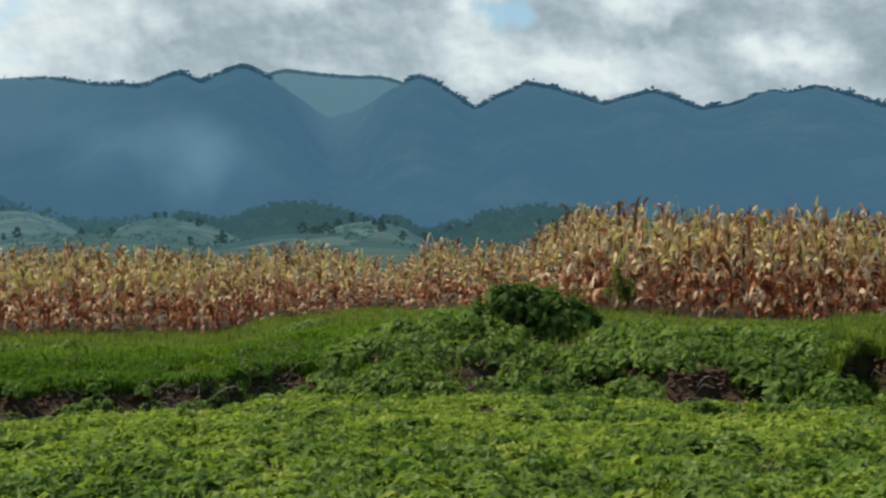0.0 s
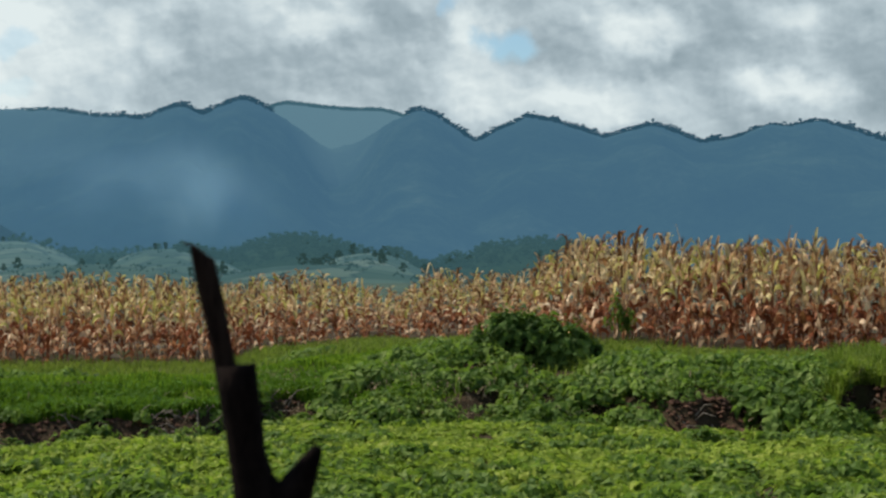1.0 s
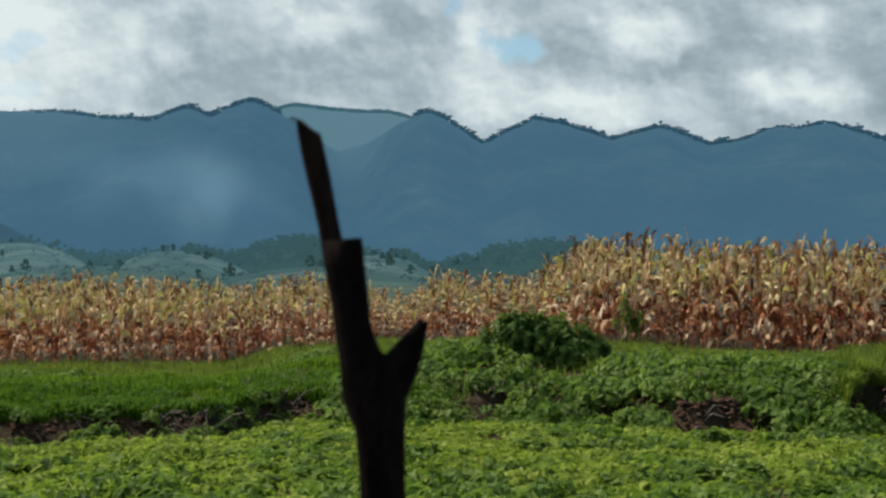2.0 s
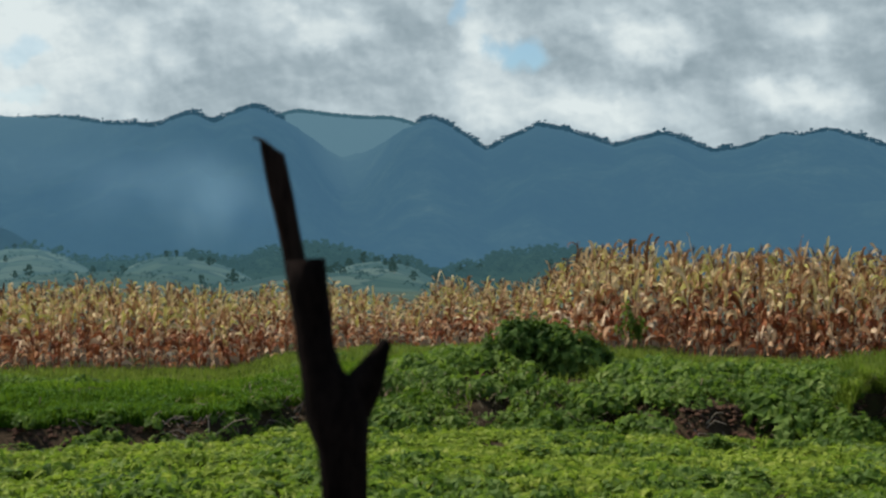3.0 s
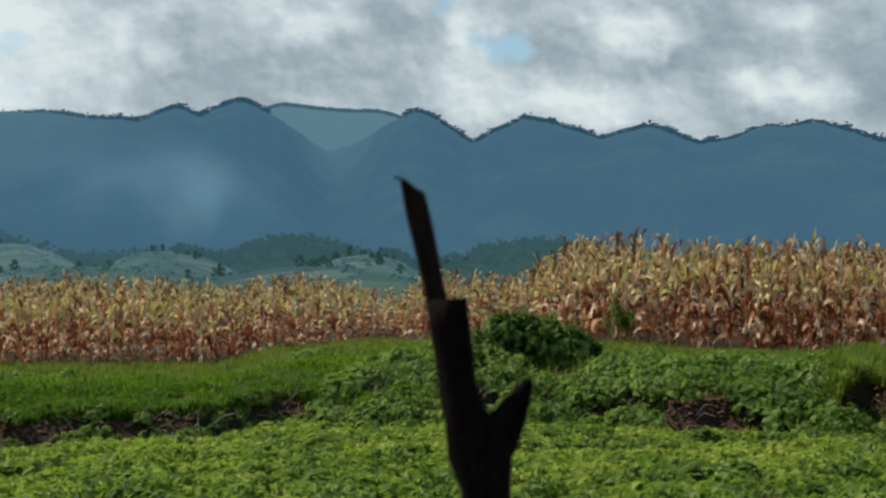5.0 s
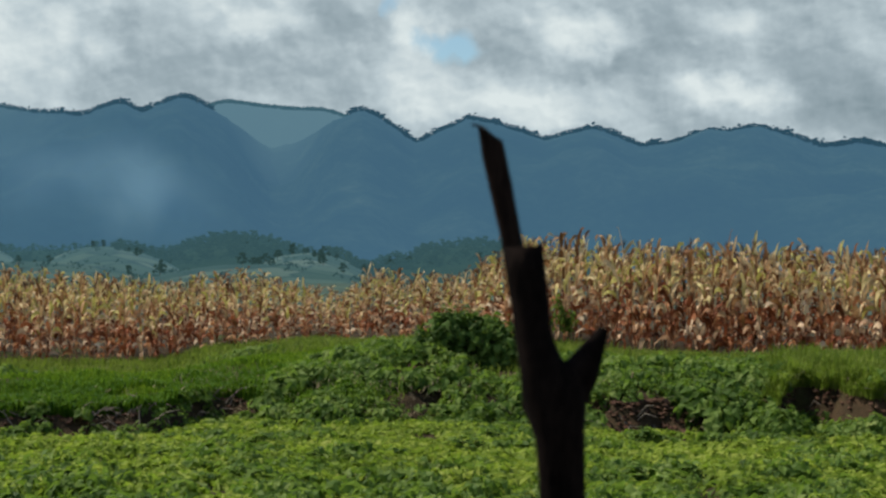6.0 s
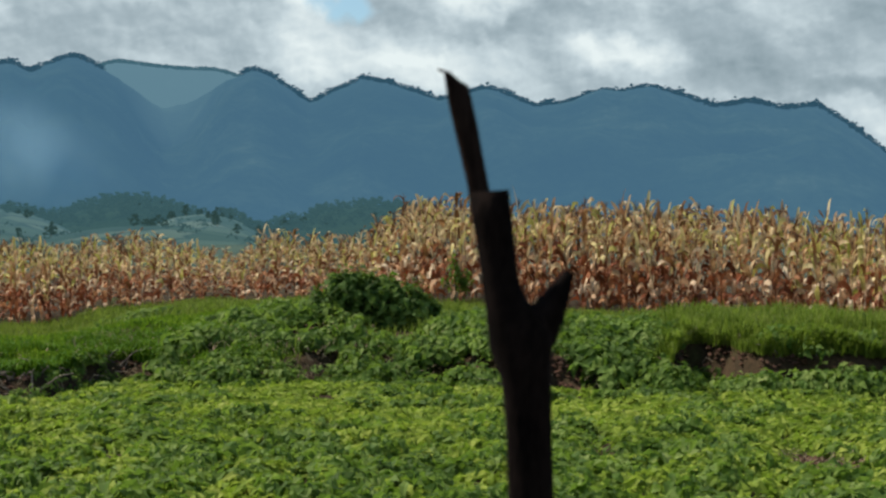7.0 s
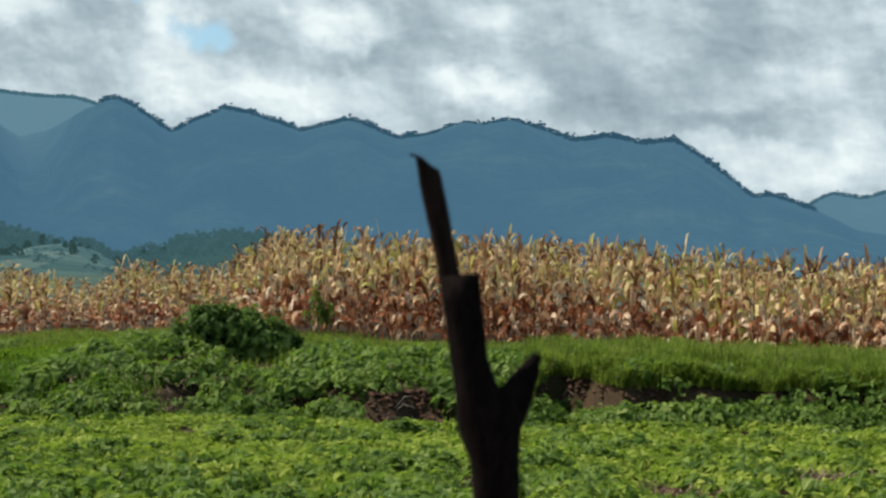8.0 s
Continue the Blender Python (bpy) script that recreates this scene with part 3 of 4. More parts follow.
def build_hill_woods():
    """Closed woods over the wooded foothills and hedges on the farmed ones."""
    rng = random.Random(9)
    shapes = []
    for _ in range(4):
        c = crown_mesh(rng, 1.0, 8, HILL_WOOD)
        shapes.append(([v.co.copy() for v in c.vertices], [tuple(p.vertices) for p in c.polygons]))
    pieces = []
    for _ in range(4600):
        hill = rng.choice(HILLS)
        az0, el, half, dist, mat, _ = hill
        az, d = az0 + rng.uniform(-1.3, 1.3) * half, dist * rng.uniform(0.78, 1.02)
        a = radians(az)
        x, y = d * math.sin(a), d * math.cos(a)
        n = noise.noise(Vector((x / 45, y / 45, 2.0)))
        if mat is HILL and abs(n) > 0.05 or mat is HILL_WOOD and n < -0.30:
            continue
        base = Vector((x, y, max(hill_height(x, y, h) for h in HILLS) - 1.0))
        size = rng.uniform(3.5, 8) if mat is HILL_WOOD else rng.uniform(1.4, 3.0)
        v, f = rng.choice(shapes)
        pieces.append(([base + Vector((p.x * size * 1.3, p.y * size * 1.3, p.z * size)) for p in v], f))
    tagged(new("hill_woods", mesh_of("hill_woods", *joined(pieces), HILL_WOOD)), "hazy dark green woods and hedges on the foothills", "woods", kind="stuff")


build_hill_woods()


def build_ridge_trees():
    """The woods that fray the crests: a close low fringe, and taller clumps here and there."""
    rng = random.Random(8)
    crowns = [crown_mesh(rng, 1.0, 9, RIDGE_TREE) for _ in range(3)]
    shapes = [([v.co.copy() for v in c.vertices], [tuple(p.vertices) for p in c.polygons]) for c in crowns]
    pieces = []
    for peaks, a0, a1, crest_at, count, most in ((MAIN, -18, 23.2, main_crest, 2700, 1.0), (BACK_LEFT, -6.5, -1.2, lambda az: 4350, 700, 0.0), (BACK_RIGHT, 22, 28, lambda az: 4000, 500, 0.2)):
        for _ in range(count):
            az = rng.uniform(a0, a1)
            if peaks is MAIN and -5.9 < az < -1.3:
                continue
            crest = crest_at(az)
            clump = noise.noise(Vector((az * 2.2, 4, 1.0))) > 0.12 and (az > -11 or rng.random() < 0.3)
            d = crest + rng.uniform(-25, 5)
            a = radians(az)
            base = Vector((d * math.sin(a), d * math.cos(a), crest * math.tan(radians(ridge_line(az, peaks))) + EYE - 5.0))
            size = rng.uniform(7.5, 11.0) * (crest / 3300 if az > -10.5 and peaks is MAIN else 0.85)
            if clump and rng.random() < 0.5 * most:
                size *= rng.uniform(1.15, 1.6)
            v, f = rng.choice(shapes)
            pieces.append(([base + Vector((p.x * 1.5, p.y, p.z)) * size for p in v], f))
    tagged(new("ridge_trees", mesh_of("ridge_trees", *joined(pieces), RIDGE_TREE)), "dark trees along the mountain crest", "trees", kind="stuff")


build_ridge_trees()


def build_smoke():
    """A thin drifting plume: soft curved veils one behind the other, the widest added for smoky haze."""
    root = new("smoke_plume")
    for k, (az, el, wide, tall, d) in enumerate([(-8.0, 2.4, 6.4, 6.4, 1500), (-7.5, 1.5, 4.8, 5.2, 1540), (-9.4, 2.3, 8.0, 6.0, 1580), (-12.5, 2.8, 15.0, 6.0, 1620)]):
        verts, faces, uvs = [], [], []
        for j in range(13):
            for i in range(17):
                a, e = radians(az + wide * (i / 16 - 0.5) * 1.3 - 0.30 * tall * (j / 12 - 0.5)), radians(el + tall * (j / 12 - 0.5) * 1.3)
                r = d + 40 * math.sin(i * 0.5 + k) + 30 * math.cos(j * 0.6)
                verts.append((r * math.sin(a), r * math.cos(a), r * math.tan(e) + EYE))
                uvs.append((i / 16, j / 12))
        faces = [(j * 17 + i, j * 17 + i + 1, j * 17 + i + 18, j * 17 + i + 17) for j in range(12) for i in range(16)]
        me = mesh_of("veil", verts, faces, SMOKE, True)
        layer = me.uv_layers.new(name="UVMap")
        for loop in me.loops:
            layer.data[loop.index].uv = uvs[loop.vertex_index]
        part("veil", me, root)
    tagged(root, "thin pale blue smoke drifting before the mountains", "smoke", kind="structure")


build_smoke()


# ---- low growth ----
class Leaves:
    """Gathers many leaves or blades into one mesh."""

    def __init__(self):
        self.verts, self.faces = [], []

    def leaf(self, at, out, up, length, width, fold=0.25, droop=0.18):
        """A leaf folded along its rib: out is the way its tip points, up its upper face."""
        side = out.cross(up).normalized() * width * 0.5
        n = len(self.verts)
        mid = at + out * length * 0.45
        lift = up * width * fold
        self.verts += [at, mid + side + lift, at + out * length - up * length * droop, mid - side + lift, mid]
        self.faces += [(n, n + 1, n + 4), (n + 1, n + 2, n + 4), (n, n + 4, n + 3), (n + 4, n + 2, n + 3)]

    def blade(self, at, lean, length, width, droop):
        """A grass blade that bends over."""
        side = Vector((-lean.y, lean.x, 0))
        side = (side.normalized() if side.length > 1e-4 else Vector((1, 0, 0))) * width * 0.5
        n = len(self.verts)
        mid = at + Vector((lean.x * 0.35, lean.y * 0.35, 0.6 - 0.55 * max(droop - 0.7, 0.0) / 0.3)) * length
        tip = at + Vector((lean.x * 0.95, lean.y * 0.95, 0.95 - droop)) * length
        self.verts += [at - side, at + side, mid + side * 0.8, mid - side * 0.8, tip]
        self.faces += [(n, n + 1, n + 2, n + 3), (n + 3, n + 2, n + 4)]

    def mesh(self, name, mat):
        return mesh_of(name, self.verts, self.faces, mat)


def tuft(leaves, rng, at, radius, tall, count, length, broad=(0.45, 0.7), droop=0.3, stray=0.28):
    """A plant: a low uneven dome with its leaves laid like shingles over it, dark and hollow below."""
    lop = Vector((rng.gauss(0, 0.15), rng.gauss(0, 0.15), 0)) * radius
    for _ in range(count):
        t, q = rng.uniform(0, 2 * math.pi), math.acos(rng.uniform(0.0, 1.0))
        out = Vector((math.cos(t), math.sin(t), 0))
        bulge = rng.uniform(0.82, 1.12)
        p = at + lop * math.cos(q) + out * radius * math.sin(q) * bulge + Vector((0, 0, tall * (0.25 + 0.75 * math.cos(q)) * bulge))
        up = (out * math.sin(q) * tall / radius + Vector((0, 0, math.cos(q) + 0.35)) + Vector((rng.gauss(0, stray), rng.gauss(0, stray), rng.gauss(0, stray * 0.5)))).normalized()
        spin = t + rng.gauss(0, 0.9)
        way = Vector((math.cos(spin), math.sin(spin), 0.1))
        way = (way - up * way.dot(up)).normalized()
        size = length * rng.uniform(0.65, 1.25)
        leaves.leaf(p - way * size * 0.4, way, up, size, size * rng.uniform(*broad), 0.2, droop)


def spot(az, d):
    a = radians(az)
    x, y = d * math.sin(a), d * math.cos(a)
    return Vector((x, y, height(x, y)))


def build_field():
    """The crop of low broad leaves that covers the near field."""
    rng = random.Random(21)
    leaves, green = Leaves(), Leaves()
    for _ in range(2700):
        d = math.sqrt(rng.uniform(9.2 ** 2, 19.2 ** 2))
        az = rng.uniform(-18, 28)
        if d > bank_foot(az) + (0.1 if az > -4 else -0.35):
            continue
        p = spot(az, d)
        cover = 0.45 + 0.9 * wave(p.x, p.y, 0.9, 11.0) + 0.5 * wave(p.x, p.y, 0.35, 12.0)
        if bare(p.x, p.y) > 0.3 and rng.random() < 0.95 or cover < rng.uniform(-0.1, 0.3):
            continue
        size = rng.uniform(0.75, 1.2) * (1 - 0.22 * fade(14, 17, d)) * (0.75 + 0.4 * max(cover, 0))
        lush = (1 - fade(11.5, 16.0, d)) * 0.42 + 0.05 + 0.7 * wave(p.x, p.y, 0.9, 13.0)
        if rng.random() < lush:
            tuft(green, rng, p, 0.20 * size, 0.16 * size, rng.randint(22, 30), rng.uniform(0.11, 0.15), (0.45, 0.62), 0.4, 0.4)
        else:
            tuft(leaves, rng, p, 0.24 * size, 0.11 * size, rng.randint(20, 28), rng.uniform(0.12, 0.17), (0.36, 0.5), 0.45, 0.42)
    tagged(new("field_weeds", green.mesh("field_weeds", WEED_LEAF)), "fresh green leafy weeds among the crop", "weeds", kind="stuff")
    tagged(new("field_crop", leaves.mesh("field_crop", FIELD_LEAF)), "low yellow-green broad-leaved crop covering the near field", "crop", kind="stuff")


def build_weeds():
    """Dark leafy creepers over the bank."""
    rng = random.Random(22)
    leaves = Leaves()
    for _ in range(3000):
        az = rng.uniform(-17, 28)
        foot = bank_foot(az)
        d = foot + rng.uniform(-0.1, 5.5 if az > -1.5 else 1.5) if az < 13.2 or rng.random() < 0.6 else foot + rng.uniform(-0.35, 0.1)
        if az < -3.5 and (d > foot + 0.30 or rng.random() < 0.50):
            continue
        p = spot(az, d)
        if bare(p.x, p.y) > 0.12 and rng.random() < 0.94 or wave(p.x, p.y, 0.7, 15.0) < (-0.16 if -3 < az < 4.5 else -0.36):
            continue
        if d > foot + 0.8 and bare(*spot(az, d + 0.35).xy) > 0.3 and rng.random() < 0.85:
            continue
        if 0.9 < az < 5.2 and 20.0 < d < 21.6 and rng.random() < 0.85:
            continue
        if az > 5 and d > foot + rng.uniform(2.0, 4.0) or az > 13.2 and d > foot + (rng.uniform(0.0, 0.14) if rng.random() < 0.5 else rng.uniform(0.25, 0.9)):
            continue
        big = 1.3 if 10.5 < az < 13.8 and d < foot + 2 else 0.6 if az < -4 else 1.0
        tuft(leaves, rng, p, rng.uniform(0.15, 0.27) * big, rng.uniform(0.13, 0.29) * big, rng.randint(24, 32), rng.uniform(0.09, 0.13) * min(big + 0.1, 1.0) * (1.15 + 0.7 * wave(p.x, p.y, 0.8, 16.0)))
    for a, r, wa, wr in [(-13.3, 25.5, 1.5, 0.9), (-4.6, 27.5, 0.8, 0.7), (-15.5, 22.5, 0.8, 0.6), (-1.3, 23.5, 0.9, 0.8), (-0.2, 22.0, 0.8, 0.6), (15.9, 18.0, 0.55, 0.2), (19.5, 18.1, 1.2, 0.2), (23.0, 18.1, 1.6, 0.25)]:
        for _ in range(70):
            p = spot(a + rng.gauss(0, 0.5) * wa, r + rng.gauss(0, 0.5) * wr)
            tuft(leaves, rng, p, rng.uniform(0.12, 0.25), rng.uniform(0.08, 0.20), rng.randint(18, 26), rng.uniform(0.07, 0.14))
    tagged(new("bank_creepers", leaves.mesh("bank_creepers", WEED_LEAF)), "green leafy creepers and weeds tangled over the earth bank", "weeds", kind="stuff")


def build_grass():
    rng = random.Random(23)
    short, dry, lush = Leaves(), Leaves(), Leaves()
    for _ in range(90000):
        az = rng.uniform(-17.5, 1.5)
        d = math.sqrt(rng.uniform(17.6 ** 2, 29 ** 2))
        foot = bank_foot(az)
        if d < foot + 0.45 + 0.25 * wave(az, 1, 0.5, 1.0) or (az > -3 and rng.random() < (az + 3) / 4.0):
            continue
        p = spot(az, d)
        if bare(p.x, p.y) > 0.4:
            continue
        t = rng.uniform(0, 6.283)
        q = rng.uniform(0.1, 0.75)
        tall = rng.uniform(0.04, 0.10) * (1 + 1.1 * wave(p.x, p.y, 0.6, 17.0)) * (1.8 if d < foot + 1.0 else 1.0)
        short.blade(p, Vector((math.cos(t) * q, math.sin(t) * q - 0.15, 0)), tall, rng.uniform(0.012, 0.026), q * 0.6)
    for _ in range(34000):
        az = rng.uniform(-17.5, -1.0)
        foot = bank_foot(az)
        d = foot + 0.30 + abs(rng.gauss(0, 0.85))
        p = spot(az, d)
        if wave(p.x, p.y, 1.1, 19.0) < -0.35 and d > foot + 0.8:
            continue
        t, q = rng.uniform(0, 6.283), rng.uniform(0.2, 0.8)
        lush.blade(p, Vector((math.cos(t) * q, math.sin(t) * q - 0.12, 0)), rng.uniform(0.12, 0.26), rng.uniform(0.012, 0.024), q * 0.7)
    tagged(new("edge_grass", lush.mesh("edge_grass", SHADE_GRASS)), "long green grass hanging over the edge of the bank, darkened for shade", "grass", kind="stuff")
    for _ in range(46000):
        az = rng.uniform(0.0, 28.0)
        d = rng.uniform(bank_foot(az) + (1.2 if az < 12.5 else 0.8), maize_edge(az) + 0.3)
        if d < 21.5 and az < 12 and rng.random() < 0.5:
            continue
        p = spot(az, d)
        t = rng.uniform(0, 6.283)
        q = rng.uniform(0.1, 0.7)
        tall = rng.uniform(0.06, 0.18) * (1 + 0.7 * wave(p.x, p.y, 0.9, 18.0)) * (1 + 1.1 * fade(12, 15, az) * (1 - fade(22.0, 25.0, d)))
        dry.blade(p, Vector((math.cos(t) * q, math.sin(t) * q, 0)), tall, rng.uniform(0.010, 0.020), q * 0.5)
    for _ in range(30000):
        az = rng.uniform(-17.5, 4.0)
        d = rng.uniform(26.5, maize_edge(az) + 0.4)
        p = spot(az, d)
        t, q = rng.uniform(0, 6.283), rng.uniform(0.1, 0.7)
        dry.blade(p, Vector((math.cos(t) * q, math.sin(t) * q, 0)), rng.uniform(0.1, 0.26), rng.uniform(0.012, 0.022), q * 0.5)
    tall_grass = Leaves()
    for _ in range(520):
        az = rng.uniform(4.5, 28) if rng.random() < 0.4 else rng.uniform(13, 28)
        d = bank_foot(az) + (rng.uniform(0.9, 2.6) if rng.random() < 0.7 else rng.uniform(2.6, 8.0))
        c = spot(az, d)
        if wave(c.x, c.y, 1.0, 20.0) < -0.15:
            continue
        size = rng.uniform(0.16, 0.34)
        for _ in range(46):
            t, q, far = rng.uniform(0, 6.283), rng.uniform(0.1, 0.75), abs(rng.gauss(0, 0.13))
            p = c + Vector((math.cos(t) * far, math.sin(t) * far, -0.01))
            tall_grass.blade(p, Vector((math.cos(t) * q, math.sin(t) * q, 0)), size * rng.uniform(0.6, 1.15), rng.uniform(0.010, 0.018), q * 0.5)
    for _ in range(1600):
        c = spot(rng.uniform(3.1, 5.0), rng.uniform(22.2, 23.2))
        t, q = rng.uniform(0, 6.283), rng.uniform(0.1, 0.6)
        tall_grass.blade(c, Vector((math.cos(t) * q, math.sin(t) * q, 0)), rng.uniform(0.22, 0.62) * (1 - 0.25 * abs(bearing(c.x, c.y) - 3.6)), rng.uniform(0.010, 0.018), q * 0.5)
    for _ in range(15000):
        az = rng.uniform(13.2, 28)
        d = bank_foot(az) + rng.uniform(0.22, 0.95)
        p = spot(az, d)
        if wave(p.x, p.y, 0.5, 24.0) < -0.3:
            continue
        t, q = rng.uniform(0, 6.283), rng.uniform(0.2, 0.8)
        tall_grass.blade(p, Vector((math.cos(t) * q, math.sin(t) * q - 0.25, 0)), rng.uniform(0.12, 0.30) * (1 + 0.9 * wave(p.x, p.y, 0.45, 25.0)), rng.uniform(0.011, 0.020), q * 0.6)
    tagged(new("tall_grass", tall_grass.mesh("tall_grass", DRY_GRASS)), "tall yellow-green grass tufts along the lip of the bank", "grass", kind="stuff")
    tagged(new("bank_grass", short.mesh("bank_grass", GRASS)), "fresh green grass growing over the top of the bank", "grass", kind="stuff")
    tagged(new("crest_grass", dry.mesh("crest_grass", DRY_GRASS)), "yellowish green grass along the foot of the maize", "grass", kind="stuff")


build_field()
build_weeds()
build_grass()


# ---- bush and single plants ----
def build_bush():
    """A mound of creepers over a low shrub."""
    rng = random.Random(31)
    at = spot(2.95, 21.6)
    root = new("bush")
    root.location = at
    for _ in range(16):
        t, lean = rng.uniform(0, 6.283), rng.uniform(0.2, 0.75)
        tip = Vector((math.cos(t) * lean, math.sin(t) * lean * 0.7, rng.uniform(0.35, 0.6)))
        part("branch", mesh_of("branch", *tube([(0, 0, -0.05), tip * 0.45 + Vector((0, 0, 0.12)), tip], [0.02, 0.012, 0.005], 5), STEM), root)
    leaves = Leaves()
    lumps = [(-0.22, -0.05, 0.72, 0.36), (0.05, 0.1, 0.62, 0.44), (0.38, 0.0, 0.50, 0.44), (0.64, 0.0, 0.34, 0.34), (-0.52, -0.1, 0.38, 0.32), (-0.80, -0.12, 0.22, 0.24),
             (-0.27, -0.05, 0.98, 0.17), (0.88, -0.05, 0.18, 0.22), (-1.15, -0.1, 0.16, 0.22), (-1.40, -0.15, 0.10, 0.18)]
    for cx, cy, cz, r in lumps:
        for _ in range(int(1000 * r)):
            v = Vector((rng.gauss(0, 1), rng.gauss(0, 1), rng.gauss(0, 1))).normalized()
            bulge = 1 + 0.35 * noise.noise(v * 2.2 + Vector((cx * 9, cy, cz)))
            p = Vector((cx, cy, cz * 0.62)) + Vector((v.x * r, v.y * r * 0.8, v.z * r * 0.75)) * rng.uniform(0.7, 1.08) * bulge
            if p.z < 0.0:
                continue
            spin = Vector((rng.gauss(0, 1), rng.gauss(0, 1), rng.gauss(-0.3, 0.6))).normalized()
            up = (v + Vector((0, 0, 0.8)) + Vector((rng.gauss(0, 0.4), rng.gauss(0, 0.4), 0))).normalized()
            way = (spin - up * spin.dot(up)).normalized()
            size = rng.uniform(0.10, 0.19)
            leaves.leaf(p, way, up, size, size * 0.62, 0.25, 0.35)
    for _ in range(46):
        cx, cy, cz, r = rng.choice(lumps)
        p = Vector((cx + rng.uniform(-0.8, 0.8) * r, cy - 0.1, cz * 0.62 + r * 0.62))
        lean = Vector((rng.gauss(0, 0.5), rng.gauss(0, 0.3), 1)).normalized()
        for q in range(5):
            spin = Vector((rng.gauss(0, 1), rng.gauss(0, 1), 0.3)).normalized()
            leaves.leaf(p + lean * 0.035 * q, spin, lean, 0.10 - 0.012 * q, 0.055)
    part("foliage", leaves.mesh("foliage", BUSH_LEAF), root)
    tagged(root, "rounded dark green bush of creepers on the grassy bank", "bush")


build_bush()


def build_single_plants():
    """Taller broad-leaved weeds that stand out of the crop and the bank."""
    rng = random.Random(33)
    kinds = []
    for k in range(4):
        root = new("weed_plant")
        leaves, stems = Leaves(), []
        for s in range(rng.randint(6, 9)):
            t, q = rng.uniform(0, 6.283), rng.uniform(0.05, 0.26)
            tip = Vector((math.cos(t) * q, math.sin(t) * q, rng.uniform(0.14, 0.30)))
            stems.append(tube([(0, 0, -0.03), tip * 0.5 + Vector((0, 0, 0.04)), tip], [0.006, 0.005, 0.003], 4))
            for _ in range(rng.randint(7, 11)):
                a = rng.uniform(0, 6.283)
                way = Vector((math.cos(a), math.sin(a), rng.uniform(-0.3, 0.3))).normalized()
                up = Vector((rng.gauss(0, 0.3), rng.gauss(0, 0.3), 1)).normalized()
                size = rng.uniform(0.07, 0.13)
                leaves.leaf(tip * rng.uniform(0.6, 1.05), way, up, size, size * 0.65)
        part("stem", mesh_of("stem", *joined(stems), STEM), root)
        part("foliage", leaves.mesh("foliage", WEED_LEAF), root)
        kinds.append(tagged(root, "dark green broad-leaved weed standing above the crop", "weed", "weeds in the field"))
    for i in range(84):
        if i < 36:
            az, d = rng.uniform(-15, 26), math.sqrt(rng.uniform(10.5 ** 2, 17.5 ** 2))
        else:
            az = rng.uniform(-1, 26)
            d = bank_foot(az) + rng.uniform(0.2, 2.5)
        p = spot(az, d)
        if bare(p.x, p.y) > 0.3:
            p = spot(az + 2.5, d)
        if i in (4, 5, 6):
            p = spot((6.1, 6.35, 20.8)[i - 4], 31.5 if i < 6 else 29.5)
        m = Matrix.Translation(p) @ Matrix.Rotation(rng.uniform(0, 6.3), 4, "Z") @ Matrix.Diagonal((1, 1, 3.2 if i in (4, 5, 6) else 0.6, 1)) @ Matrix.Scale(rng.uniform(0.6, 1.1), 4)
        if i < 4:
            kinds[i].matrix_basis = m
        else:
            made = copy_thing(kinds[i % 4], Matrix.Identity(4))
            made.matrix_basis = m


build_single_plants()


# ---- maize ----
def maize_leaf(rng, base, turn, length, width, rise, droop):
    """A long arching, half-dried leaf: a strip folded along its rib, bending down and curling."""
    verts, faces, n = [], [], 6
    out = Vector((math.cos(turn), math.sin(turn), 0))
    side = Vector((-out.y, out.x, 0))
    p, ang = Vector(base), rise
    curl = rng.uniform(-1.0, 1.0)
    for i in range(n + 1):
        u = i / n
        wd = width * (0.55 + 1.6 * u) * (1 - u) ** 0.7 if i else width * 0.5
        twist = curl * u * 2.0
        s = side * math.cos(twist) + Vector((0, 0, 1)) * math.sin(twist)
        fold = Vector((0, 0, wd * 0.22))
        verts += [p - s * wd * 0.5 + fold, p.copy(), p + s * wd * 0.5 + fold]
        p = p + (out * math.cos(ang) + Vector((0, 0, math.sin(ang)))) * (length / n)
        ang -= droop / n * (0.5 + 1.2 * u) + rng.uniform(-0.25, 0.25)
        out = (out + side * rng.uniform(-0.22, 0.22)).normalized()
    for i in range(n):
        a = i * 3
        faces += [(a, a + 1, a + 4, a + 3), (a + 1, a + 2, a + 5, a + 4)]
    return verts, faces


